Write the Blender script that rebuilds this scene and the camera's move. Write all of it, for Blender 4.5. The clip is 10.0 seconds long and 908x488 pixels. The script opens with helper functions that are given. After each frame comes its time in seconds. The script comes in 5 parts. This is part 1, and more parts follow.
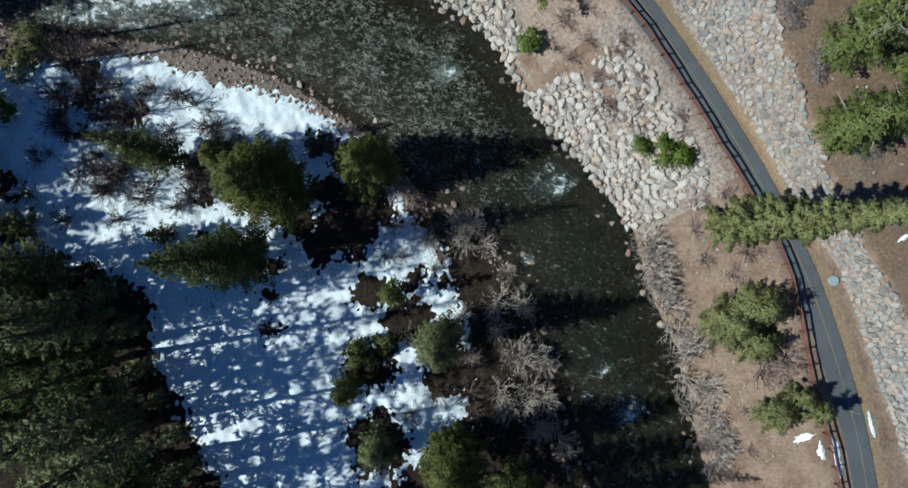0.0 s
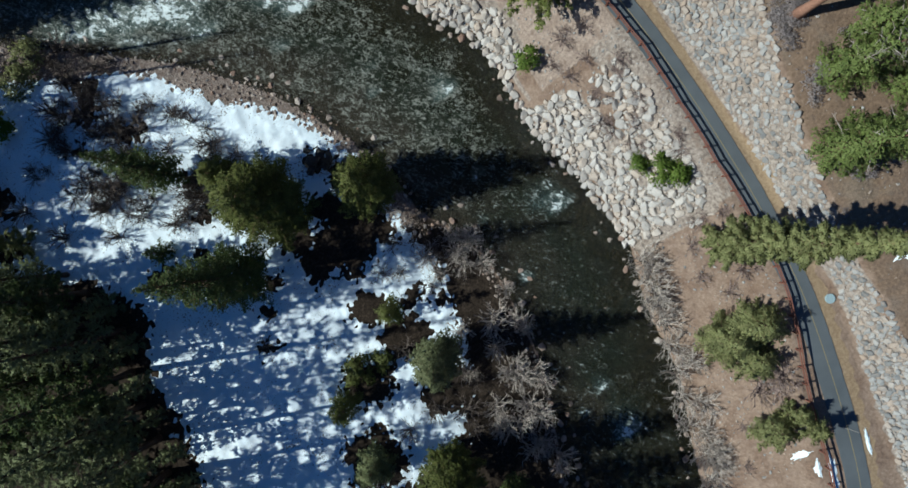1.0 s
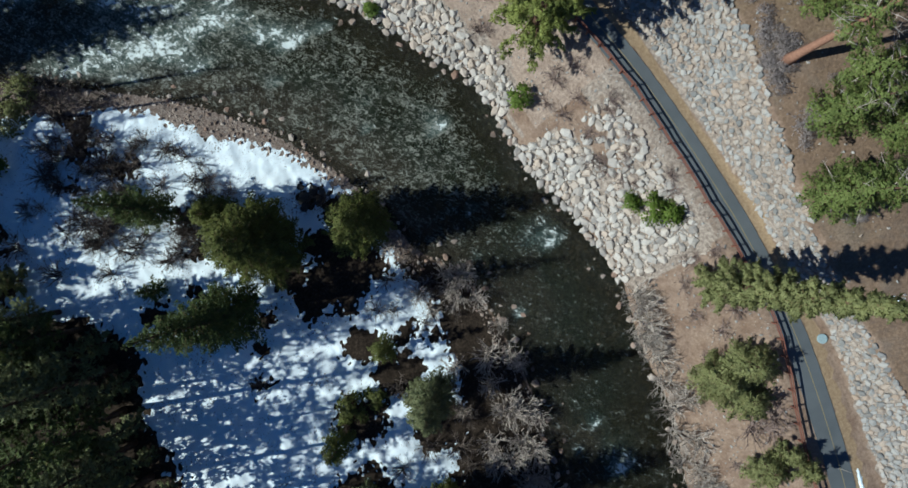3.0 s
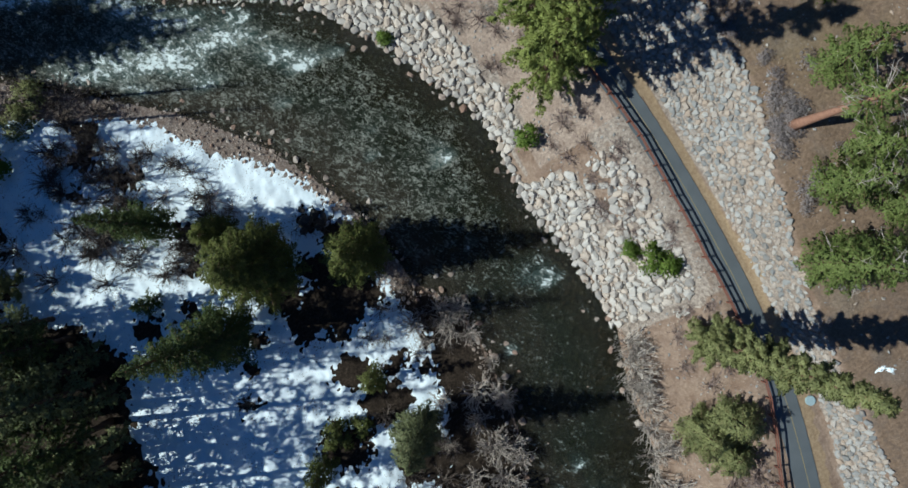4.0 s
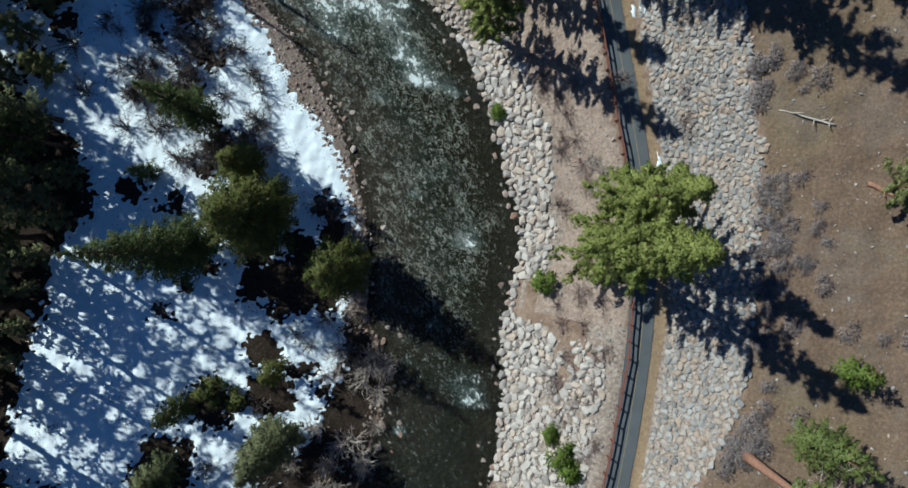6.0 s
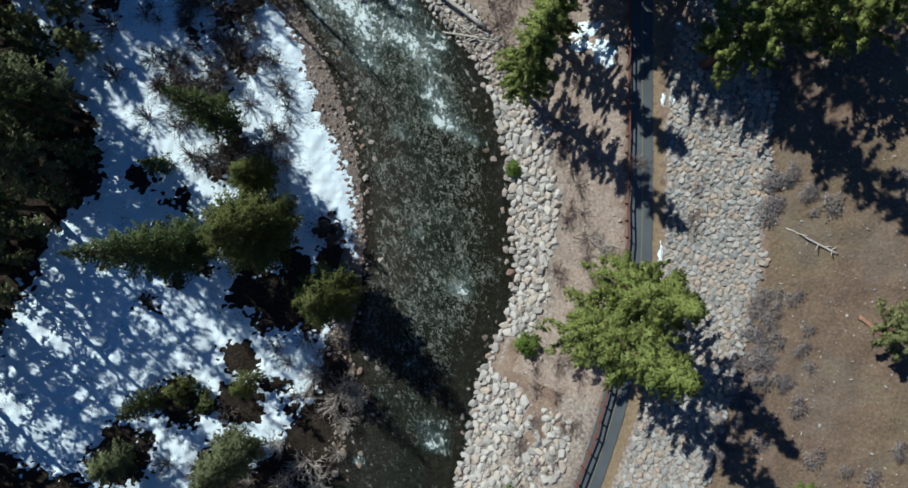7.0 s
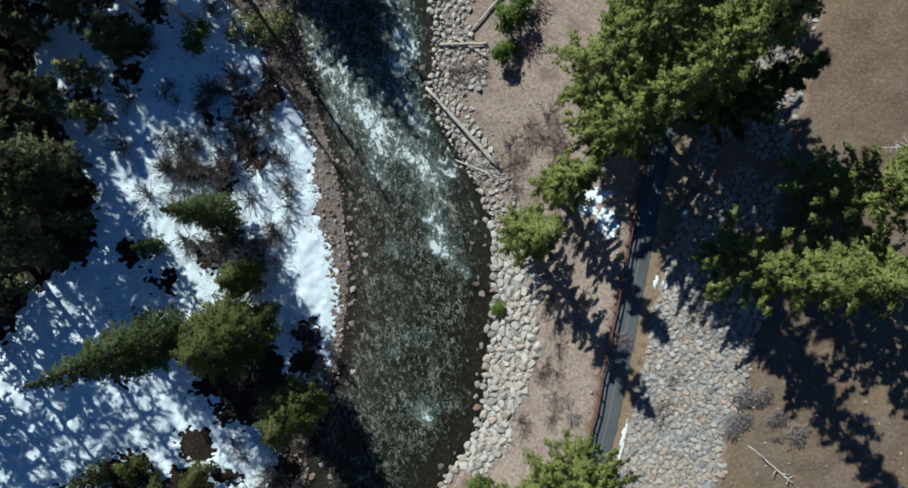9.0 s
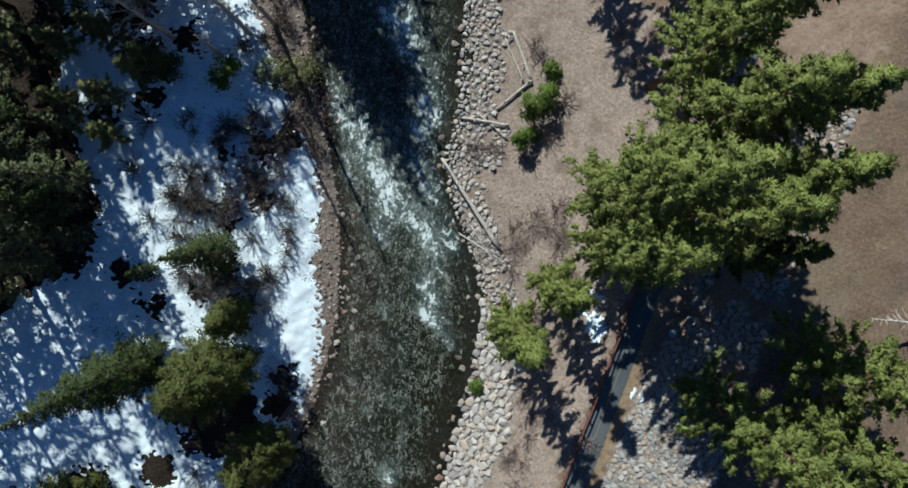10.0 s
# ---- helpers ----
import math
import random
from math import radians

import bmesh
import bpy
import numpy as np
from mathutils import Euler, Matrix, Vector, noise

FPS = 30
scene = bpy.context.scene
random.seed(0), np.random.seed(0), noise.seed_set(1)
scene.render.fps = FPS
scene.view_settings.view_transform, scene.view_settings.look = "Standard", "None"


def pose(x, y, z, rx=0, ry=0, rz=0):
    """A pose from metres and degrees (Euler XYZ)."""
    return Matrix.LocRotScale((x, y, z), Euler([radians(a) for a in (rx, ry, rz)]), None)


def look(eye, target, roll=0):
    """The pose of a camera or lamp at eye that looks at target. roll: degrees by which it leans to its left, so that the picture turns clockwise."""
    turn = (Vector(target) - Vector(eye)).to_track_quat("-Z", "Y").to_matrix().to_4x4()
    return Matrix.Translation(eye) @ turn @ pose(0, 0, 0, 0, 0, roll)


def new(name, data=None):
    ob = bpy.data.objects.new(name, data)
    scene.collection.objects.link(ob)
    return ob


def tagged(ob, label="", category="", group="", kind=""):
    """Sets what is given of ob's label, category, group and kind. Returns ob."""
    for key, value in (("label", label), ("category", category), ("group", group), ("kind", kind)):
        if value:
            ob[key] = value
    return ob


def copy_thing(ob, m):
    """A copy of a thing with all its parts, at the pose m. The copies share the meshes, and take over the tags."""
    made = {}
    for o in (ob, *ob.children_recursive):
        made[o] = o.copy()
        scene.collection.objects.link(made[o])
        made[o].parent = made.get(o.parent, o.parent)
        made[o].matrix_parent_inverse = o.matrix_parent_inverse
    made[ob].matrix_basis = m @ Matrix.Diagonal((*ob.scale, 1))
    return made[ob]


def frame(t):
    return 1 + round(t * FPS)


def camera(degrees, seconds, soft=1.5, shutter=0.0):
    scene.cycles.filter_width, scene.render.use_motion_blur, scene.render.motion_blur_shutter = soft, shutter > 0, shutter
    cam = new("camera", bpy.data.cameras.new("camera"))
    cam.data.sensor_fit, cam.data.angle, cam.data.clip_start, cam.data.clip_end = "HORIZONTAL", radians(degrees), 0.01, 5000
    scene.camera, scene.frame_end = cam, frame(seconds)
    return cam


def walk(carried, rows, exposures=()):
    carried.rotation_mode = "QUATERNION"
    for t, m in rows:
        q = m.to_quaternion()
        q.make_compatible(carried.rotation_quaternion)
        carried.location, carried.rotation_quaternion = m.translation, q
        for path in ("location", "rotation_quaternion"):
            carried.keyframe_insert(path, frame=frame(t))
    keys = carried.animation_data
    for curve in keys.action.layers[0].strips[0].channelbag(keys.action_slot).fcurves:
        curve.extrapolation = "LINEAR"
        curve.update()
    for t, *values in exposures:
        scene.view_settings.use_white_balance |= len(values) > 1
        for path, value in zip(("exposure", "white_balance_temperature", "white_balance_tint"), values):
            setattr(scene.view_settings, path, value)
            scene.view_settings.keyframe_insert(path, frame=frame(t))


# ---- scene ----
cam = camera(70.0, 10.0, soft=1.6)
PATH = [
    (0, pose(0.00, 0.00, 90.91, -0.24, 1.51, -34.20)),
    (0.5, pose(0.54, 1.07, 91.09, -0.27, 1.34, -34.27)),
    (1, pose(1.25, 1.76, 91.10, -0.13, 1.35, -34.29)),
    (1.5, pose(2.04, 2.44, 91.03, -0.07, 1.32, -34.42)),
    (2, pose(2.60, 3.06, 91.09, 0.12, 1.25, -34.47)),
    (2.5, pose(3.13, 3.86, 91.09, 0.34, 1.12, -34.44)),
    (4, pose(6.73, 8.88, 91.34, 0.43, 0.98, -30.37)),
    (4.5, pose(8.14, 11.66, 91.38, 0.22, 0.73, -22.49)),
    (5, pose(8.70, 15.13, 91.56, -0.16, 0.26, -11.34)),
    (5.5, pose(8.62, 18.56, 91.73, -0.51, -0.08, 0.00)),
    (7, pose(7.16, 27.68, 92.69, -0.35, -0.12, 19.64)),
    (7.5, pose(5.85, 31.72, 92.66, -0.56, -0.20, 22.03)),
    (8, pose(4.31, 36.36, 92.77, -0.83, -0.20, 24.39)),
    (8.5, pose(2.52, 41.11, 92.74, -0.98, -0.25, 26.80)),
    (9, pose(0.26, 45.78, 92.81, -1.03, -0.44, 30.26)),
    (9.5, pose(-2.87, 50.64, 92.92, -1.34, -0.48, 38.37)),
    (10, pose(-6.07, 54.98, 93.23, -1.63, -0.58, 39.88)),
]
walk(cam, PATH, [(0.0, 0.07, 4640, -1.5), (10.0, 0.07, 4640, -1.5)])

# ---- light ----
SUN_AZ, SUN_EL = 155.0, 38.0      # towards the sun, degrees from +x; height over the horizon
world = bpy.data.worlds.new("sky")
scene.world = world
world.use_nodes = True
wn = world.node_tree
sky = wn.nodes.new("ShaderNodeTexSky")
sky.sky_type, sky.sun_disc = "NISHITA", False
sky.sun_elevation, sky.sun_rotation = radians(SUN_EL), radians(90 - SUN_AZ)
sky.altitude, sky.ozone_density, sky.dust_density = 1900, 5.0, 0.1
wn.nodes["Background"].inputs["Strength"].default_value = 0.05
wn.links.new(sky.outputs[0], wn.nodes["Background"].inputs["Color"])
sun = new("sun", bpy.data.lights.new("sun", "SUN"))
sun.data.energy, sun.data.angle, sun.data.color = 6.0, radians(0.55), (1.0, 0.79, 0.545)
_a, _e = radians(SUN_AZ), radians(SUN_EL)
sun.matrix_world = look((300 * math.cos(_a) * math.cos(_e), 300 * math.sin(_a) * math.cos(_e), 300 * math.sin(_e)), (0, 0, 0))

rng = np.random.default_rng(7)


# ---- materials ----
def material(name):
    m = bpy.data.materials.new(name)
    m.use_nodes = True
    m.node_tree.nodes.clear()
    out = m.node_tree.nodes.new("ShaderNodeOutputMaterial")
    return m, m.node_tree, out


def node(t, kind, values=None, **props):
    n = t.nodes.new(kind)
    for k, v in props.items():
        setattr(n, k, v)
    for k, v in (values or {}).items():
        if isinstance(v, bpy.types.NodeSocket):
            t.links.new(v, n.inputs[k])
        else:
            n.inputs[k].default_value = v
    return n


def rgb(c):
    return (*c, 1.0)


def ramp(t, fac, stops):
    n = t.nodes.new("ShaderNodeValToRGB")
    t.links.new(fac, n.inputs[0])
    el = n.color_ramp.elements
    while len(el) < len(stops):
        el.new(0.5)
    for e, (p, c) in zip(el, stops):
        e.position, e.color = p, rgb(c) if len(c) == 3 else c
    return n.outputs[0]


def mix(t, fac, a, b, blend="MIX"):
    n = t.nodes.new("ShaderNodeMix")
    n.data_type, n.blend_type = "RGBA", blend
    for s, v in ((n.inputs[0], fac), (n.inputs[6], a), (n.inputs[7], b)):
        if isinstance(v, bpy.types.NodeSocket):
            t.links.new(v, s)
        else:
            s.default_value = v if not isinstance(v, tuple) else rgb(v)
    return n.outputs[2]


def calc(t, op, a, b=0.0, c=0.0, clamp=False):
    n = t.nodes.new("ShaderNodeMath")
    n.operation, n.use_clamp = op, clamp
    for s, v in zip(n.inputs, (a, b, c)):
        if isinstance(v, bpy.types.NodeSocket):
            t.links.new(v, s)
        else:
            s.default_value = v
    return n.outputs[0]


def place(t):
    return node(t, "ShaderNodeNewGeometry").outputs["Position"]


def grain(t, scale, detail=4.0, rough=0.6, at=None):
    return node(t, "ShaderNodeTexNoise", {"Vector": at or place(t), "Scale": scale, "Detail": detail, "Roughness": rough}).outputs[0]


def attr(t, name):
    return node(t, "ShaderNodeAttribute", attribute_name=name).outputs["Fac"]


def finish(t, out, color, rough=0.9, bump=None, strength=0.4, distance=0.1, metallic=0.0, specular=0.3):
    p = node(t, "ShaderNodeBsdfPrincipled", {"Roughness": rough, "Metallic": metallic, "Specular IOR Level": specular})
    if isinstance(color, bpy.types.NodeSocket):
        t.links.new(color, p.inputs["Base Color"])
    else:
        p.inputs["Base Color"].default_value = rgb(color)
    if bump is not None:
        b = node(t, "ShaderNodeBump", {"Height": bump, "Strength": strength, "Distance": distance})
        t.links.new(b.outputs[0], p.inputs["Normal"])
    t.links.new(p.outputs[0], out.inputs[0])
    return p


def ground_material():
    m, t, out = material("ground_earth")
    fine, mid, wide = grain(t, 3.0, 6, 0.7), grain(t, 0.55, 5, 0.65), grain(t, 0.09, 3, 0.5)
    soil = ramp(t, fine, [(0.3, (0.15, 0.108, 0.080)), (0.5, (0.225, 0.168, 0.126)), (0.72, (0.32, 0.25, 0.195))])
    soil = mix(t, ramp(t, mid, [(0.42, (0, 0, 0)), (0.62, (1, 1, 1))]), soil, ramp(t, grain(t, 1.4, 8, 0.75), [(0.36, (0.14, 0.102, 0.078)), (0.5, (0.215, 0.160, 0.123)), (0.66, (0.30, 0.235, 0.187))]))
    soil = mix(t, ramp(t, grain(t, 0.28, 6, 0.7), [(0.46, (0, 0, 0)), (0.60, (0.65, 0.65, 0.65))]), soil, ramp(t, grain(t, 2.6, 6, 0.75), [(0.38, (0.075, 0.050, 0.036)), (0.62, (0.20, 0.135, 0.095))]))
    hill = ramp(t, fine, [(0.3, (0.100, 0.071, 0.049)), (0.55, (0.165, 0.119, 0.083)), (0.75, (0.26, 0.198, 0.146))])
    grass = ramp(t, fine, [(0.35, (0.120, 0.095, 0.051)), (0.65, (0.215, 0.173, 0.096))])
    hill = mix(t, ramp(t, wide, [(0.52, (0, 0, 0)), (0.66, (0.5, 0.5, 0.5))]), hill, grass)
    hill = mix(t, ramp(t, grain(t, 0.9, 5, 0.7), [(0.52, (0, 0, 0)), (0.66, (0.55, 0.55, 0.55))]), hill, (0.095, 0.074, 0.062))
    hill = mix(t, ramp(t, grain(t, 0.18, 6, 0.7), [(0.50, (0, 0, 0)), (0.62, (0.4, 0.4, 0.4))]), hill, ramp(t, grain(t, 5.0, 5, 0.75), [(0.38, (0.095, 0.078, 0.066)), (0.62, (0.24, 0.205, 0.175))]))
    # forest litter, darkened past its own brown to hold the shade of the trees
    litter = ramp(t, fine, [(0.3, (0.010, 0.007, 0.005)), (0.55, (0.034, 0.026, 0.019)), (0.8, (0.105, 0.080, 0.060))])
    gravel = ramp(t, node(t, "ShaderNodeTexVoronoi", {"Vector": place(t), "Scale": 8.0}).outputs["Color"],
                  [(0.2, (0.10, 0.080, 0.066)), (0.5, (0.19, 0.155, 0.132)), (0.9, (0.37, 0.325, 0.29))])
    gravel = mix(t, ramp(t, grain(t, 1.1, 7, 0.75), [(0.42, (0, 0, 0)), (0.58, (0.85, 0.85, 0.85))]), gravel, ramp(t, fine, [(0.3, (0.07, 0.052, 0.042)), (0.5, (0.17, 0.130, 0.108)), (0.7, (0.34, 0.285, 0.245))]))
    bed_cells = node(t, "ShaderNodeTexVoronoi", {"Vector": place(t), "Scale": 2.2, "Randomness": 1.0})
    bed = ramp(t, bed_cells.outputs["Color"], [(0.15, (0.030, 0.022, 0.012)), (0.6, (0.100, 0.074, 0.044)), (0.95, (0.24, 0.185, 0.125))])
    bed = mix(t, ramp(t, grain(t, 0.13, 4), [(0.4, (0, 0, 0)), (0.65, (1, 1, 1))]), bed, (0.055, 0.050, 0.022))
    dry = ramp(t, grain(t, 2.4, 8, 0.78), [(0.36, (0.185, 0.142, 0.114)), (0.5, (0.278, 0.222, 0.181)), (0.66, (0.39, 0.322, 0.27))])
    dry = mix(t, ramp(t, grain(t, 0.4, 5, 0.7), [(0.50, (0, 0, 0)), (0.64, (0.6, 0.6, 0.6))]), dry, (0.16, 0.118, 0.092))
    pale = ramp(t, grain(t, 2.0, 8, 0.75), [(0.36, (0.13, 0.105, 0.088)), (0.5, (0.25, 0.212, 0.18)), (0.66, (0.40, 0.355, 0.31))])
    ochre = ramp(t, fine, [(0.3, (0.20, 0.14, 0.085)), (0.7, (0.32, 0.25, 0.16))])
    color = soil
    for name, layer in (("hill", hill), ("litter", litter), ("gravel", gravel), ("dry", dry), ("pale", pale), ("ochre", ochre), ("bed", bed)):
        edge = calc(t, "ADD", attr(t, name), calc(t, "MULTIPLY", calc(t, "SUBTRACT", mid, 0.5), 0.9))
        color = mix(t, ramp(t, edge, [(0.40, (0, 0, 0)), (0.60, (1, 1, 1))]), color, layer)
    bump = calc(t, "ADD", fine, calc(t, "MULTIPLY", bed_cells.outputs["Distance"], 0.5))
    finish(t, out, color, 0.95, bump, 0.6, 0.15, specular=0.15)
    return m


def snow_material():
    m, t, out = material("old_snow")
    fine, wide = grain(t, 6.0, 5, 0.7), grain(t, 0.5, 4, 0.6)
    # white snow with a blue tint in the colour that deepens its shade
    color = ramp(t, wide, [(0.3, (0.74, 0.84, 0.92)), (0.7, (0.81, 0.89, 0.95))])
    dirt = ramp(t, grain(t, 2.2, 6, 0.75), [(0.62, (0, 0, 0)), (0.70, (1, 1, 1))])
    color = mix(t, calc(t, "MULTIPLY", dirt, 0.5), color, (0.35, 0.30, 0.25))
    # needles and twigs shed on the snow, thick in some places
    shed = calc(t, "ADD", grain(t, 4.5, 3, 0.6), calc(t, "MULTIPLY", grain(t, 0.35, 3, 0.6), 0.5))
    color = mix(t, ramp(t, shed, [(0.885, (0, 0, 0)), (0.925, (0.9, 0.9, 0.9))]), color, (0.07, 0.05, 0.035))
    finish(t, out, color, 0.7, calc(t, "ADD", fine, calc(t, "MULTIPLY", wide, 0.3)), 0.35, 0.06, specular=0.2)
    return m


def water_material():
    m, t, out = material("river_water")
    xyz = node(t, "ShaderNodeSeparateXYZ", {0: place(t)})
    # long axis of the wavelets leans with the current
    sway = calc(t, "ADD", xyz.outputs[0], calc(t, "MULTIPLY", xyz.outputs[1], 0.35))
    at = node(t, "ShaderNodeCombineXYZ", {0: calc(t, "MULTIPLY", sway, 1.05), 1: calc(t, "MULTIPLY", xyz.outputs[1], 0.86), 2: 0.0}).outputs[0]
    chop, froth_part = attr(t, "chop"), attr(t, "foam")
    wave = node(t, "ShaderNodeTexNoise", {"Vector": at, "Scale": 1.75, "Detail": 6.0, "Roughness": 0.68, "Distortion": 1.3}).outputs[0]
    swell = node(t, "ShaderNodeTexNoise", {"Vector": at, "Scale": 0.5, "Detail": 3.0, "Roughness": 0.55, "Distortion": 0.4}).outputs[0]
    ripple = calc(t, "ADD", calc(t, "MULTIPLY", wave, 1.0), calc(t, "ADD", calc(t, "MULTIPLY", swell, 0.9), calc(t, "MULTIPLY", grain(t, 4.5, 3, 0.55, at), 0.18)))
    bump = node(t, "ShaderNodeBump", {"Height": ripple, "Strength": 1.0, "Distance": calc(t, "ADD", 0.25, calc(t, "MULTIPLY", chop, 1.1))}).outputs[0]
    tone = ramp(t, grain(t, 0.16, 4, 0.6), [(0.40, (0.26, 0.31, 0.21)), (0.60, (0.46, 0.44, 0.31))])
    clear = node(t, "ShaderNodeBsdfTransparent", {"Color": tone})
    side = calc(t, "ADD", calc(t, "MULTIPLY", attr(t, "across"), -0.045), grain(t, 0.14, 4, 0.6))
    silt = ramp(t, side, [(0.2, (0.029, 0.028, 0.015)), (0.5, (0.029, 0.037, 0.025)), (0.9, (0.060, 0.054, 0.040))])
    silt = mix(t, ramp(t, froth_part, [(0.12, (0, 0, 0)), (0.6, (1, 1, 1))]), silt, (0.085, 0.125, 0.118))
    murk = node(t, "ShaderNodeBsdfDiffuse", {"Color": silt, "Normal": bump})
    depth = node(t, "ShaderNodeMixShader", {0: calc(t, "ADD", 0.34, calc(t, "MULTIPLY", chop, 0.5)), 1: clear.outputs[0], 2: murk.outputs[0]})
    gloss = node(t, "ShaderNodeBsdfGlossy", {"Color": rgb((1, 1, 1)), "Roughness": 0.2, "Normal": bump})
    fres = node(t, "ShaderNodeFresnel", {"IOR": 1.33})
    body = node(t, "ShaderNodeMixShader", {0: calc(t, "MULTIPLY", fres.outputs[0], 0.8), 1: depth.outputs[0], 2: gloss.outputs[0]})
    # wavelet crests: sky glints and foam painted as short light strokes on highest chop
    fleck = node(t, "ShaderNodeTexNoise", {"Vector": at, "Scale": 1.9, "Detail": 6.0, "Roughness": 0.72, "Distortion": 0.5}).outputs[0]
    patch = calc(t, "MULTIPLY", calc(t, "SUBTRACT", grain(t, 0.30, 4, 0.65, at), 0.5), 0.34)
    lively = calc(t, "ADD", calc(t, "ADD", wave, patch), calc(t, "ADD", calc(t, "MULTIPLY", chop, 0.16), calc(t, "MULTIPLY", froth_part, 0.05)))
    crest_glint = ramp(t, lively, [(0.66, (0, 0, 0)), (0.72, (0.20, 0.20, 0.20)), (0.83, (0.62, 0.62, 0.62))])
    # broken water: lace of foam, whitest at the foot of each drop
    n1 = node(t, "ShaderNodeTexNoise", {"Vector": at, "Scale": 0.75, "Detail": 6.0, "Roughness": 0.75, "Distortion": 0.9}).outputs[0]
    lace = calc(t, "ADD", calc(t, "MULTIPLY", calc(t, "SUBTRACT", n1, 0.5), 3.2), calc(t, "MULTIPLY", calc(t, "SUBTRACT", fleck, 0.5), 3.0))
    white = ramp(t, calc(t, "ADD", calc(t, "MULTIPLY", froth_part, 0.95), lace), [(0.40, (0, 0, 0)), (0.80, (0.30, 0.30, 0.30)), (1.35, (0.92, 0.92, 0.92))])
    mask = calc(t, "MAXIMUM", crest_glint, white)
    froth_and_glint = node(t, "ShaderNodeBsdfDiffuse", {"Color": mix(t, white, (0.35, 0.365, 0.32), (0.66, 0.73, 0.74))})
    all_ = node(t, "ShaderNodeMixShader", {0: mask, 1: body.outputs[0], 2: froth_and_glint.outputs[0]})
    t.links.new(all_.outputs[0], out.inputs[0])
    return m


def asphalt_material():
    m, t, out = material("asphalt")
    fine, wide = grain(t, 30.0, 3, 0.7), grain(t, 0.35, 5, 0.6)
    color = mix(t, calc(t, "MULTIPLY", fine, 0.5), ramp(t, wide, [(0.3, (0.064, 0.077, 0.090)), (0.7, (0.098, 0.113, 0.128))]), (0.14, 0.145, 0.15))
    finish(t, out, color, 0.85, fine, 0.3, 0.01)
    return m


def stone_material(name, dark, mid, light, tint):
    m, t, out = material(name)
    info = node(t, "ShaderNodeObjectInfo").outputs["Random"]
    isl = node(t, "ShaderNodeNewGeometry").outputs["Random Per Island"]
    pick = calc(t, "FRACT", calc(t, "ADD", info, calc(t, "MULTIPLY", isl, 0.97)))
    base = ramp(t, pick, [(0.0, dark), (0.2, mid), (0.45, light), (0.60, tint), (0.72, mid), (0.88, light), (1.0, tint)])
    speck, patch = grain(t, 14.0, 4, 0.7), grain(t, 2.0, 4, 0.6)
    color = mix(t, ramp(t, speck, [(0.45, (0, 0, 0)), (0.75, (0.6, 0.6, 0.6))]), base, dark)
    color = mix(t, calc(t, "MULTIPLY", ramp(t, patch, [(0.5, (0, 0, 0)), (0.65, (1, 1, 1))]), 0.35), color, tint)
    finish(t, out, color, 0.9, calc(t, "ADD", speck, patch), 0.5, 0.06, specular=0.2)
    return m


def leaf_material(name, deep, full, tip, dry=(0.20, 0.15, 0.07), dry_part=0.04):
    m, t, out = material(name)
    isl = node(t, "ShaderNodeNewGeometry").outputs["Random Per Island"]
    clump = grain(t, 0.45, 3, 0.6)
    low = tuple(0.45 * p + 0.55 * q for p, q in zip(deep, full))
    high = tuple(0.45 * p + 0.55 * q for p, q in zip(full, tip))
    color = ramp(t, isl, [(0.0, low), (0.5, full), (1.0 - dry_part, high), (1.0, dry)])
    color = mix(t, ramp(t, clump, [(0.42, (0, 0, 0)), (0.62, (0.5, 0.5, 0.5))]), color, deep)
    p = node(t, "ShaderNodeBsdfPrincipled", {"Base Color": color, "Roughness": 0.6, "Specular IOR Level": 0.25})
    tr = node(t, "ShaderNodeBsdfTranslucent", {"Color": color})
    s = node(t, "ShaderNodeMixShader", {0: 0.32, 1: p.outputs[0], 2: tr.outputs[0]})
    t.links.new(s.outputs[0], out.inputs[0])
    return m


def wood_material(name, dark, light, scale=4.0):
    m, t, out = material(name)
    at = node(t, "ShaderNodeTexCoord").outputs["Object"]
    g = grain(t, scale, 6, 0.7, at)
    finish(t, out, ramp(t, g, [(0.3, dark), (0.7, light)]), 0.85, g, 0.6, 0.05, specular=0.2)
    return m


def paint_material(name, color, wear):
    m, t, out = material(name)
    g = grain(t, 5.0, 6, 0.75)
    finish(t, out, mix(t, ramp(t, g, [(0.5, (0, 0, 0)), (0.68, (1, 1, 1))]), color, wear), 0.8, g, 0.2, 0.01)
    return m


GROUND, SNOW, WATER, ASPHALT = ground_material(), snow_material(), water_material(), asphalt_material()
GRANITE = stone_material("pale_granite", (0.235, 0.222, 0.212), (0.36, 0.338, 0.316), (0.50, 0.478, 0.448), (0.44, 0.37, 0.305))
REVET_STONE = stone_material("grey_rubble_stone", (0.165, 0.168, 0.170), (0.265, 0.268, 0.268), (0.39, 0.38, 0.365), (0.36, 0.285, 0.22))
DARK_ROCK = stone_material("dark_wet_rock", (0.022, 0.022, 0.024), (0.045, 0.043, 0.042), (0.08, 0.075, 0.070), (0.055, 0.048, 0.040))
COBBLE = stone_material("river_cobble", (0.09, 0.070, 0.056), (0.23, 0.19, 0.16), (0.43, 0.385, 0.345), (0.26, 0.175, 0.13))
PINE_LEAF = leaf_material("pine_needles", (0.110, 0.140, 0.035), (0.270, 0.312, 0.080), (0.395, 0.43, 0.12))
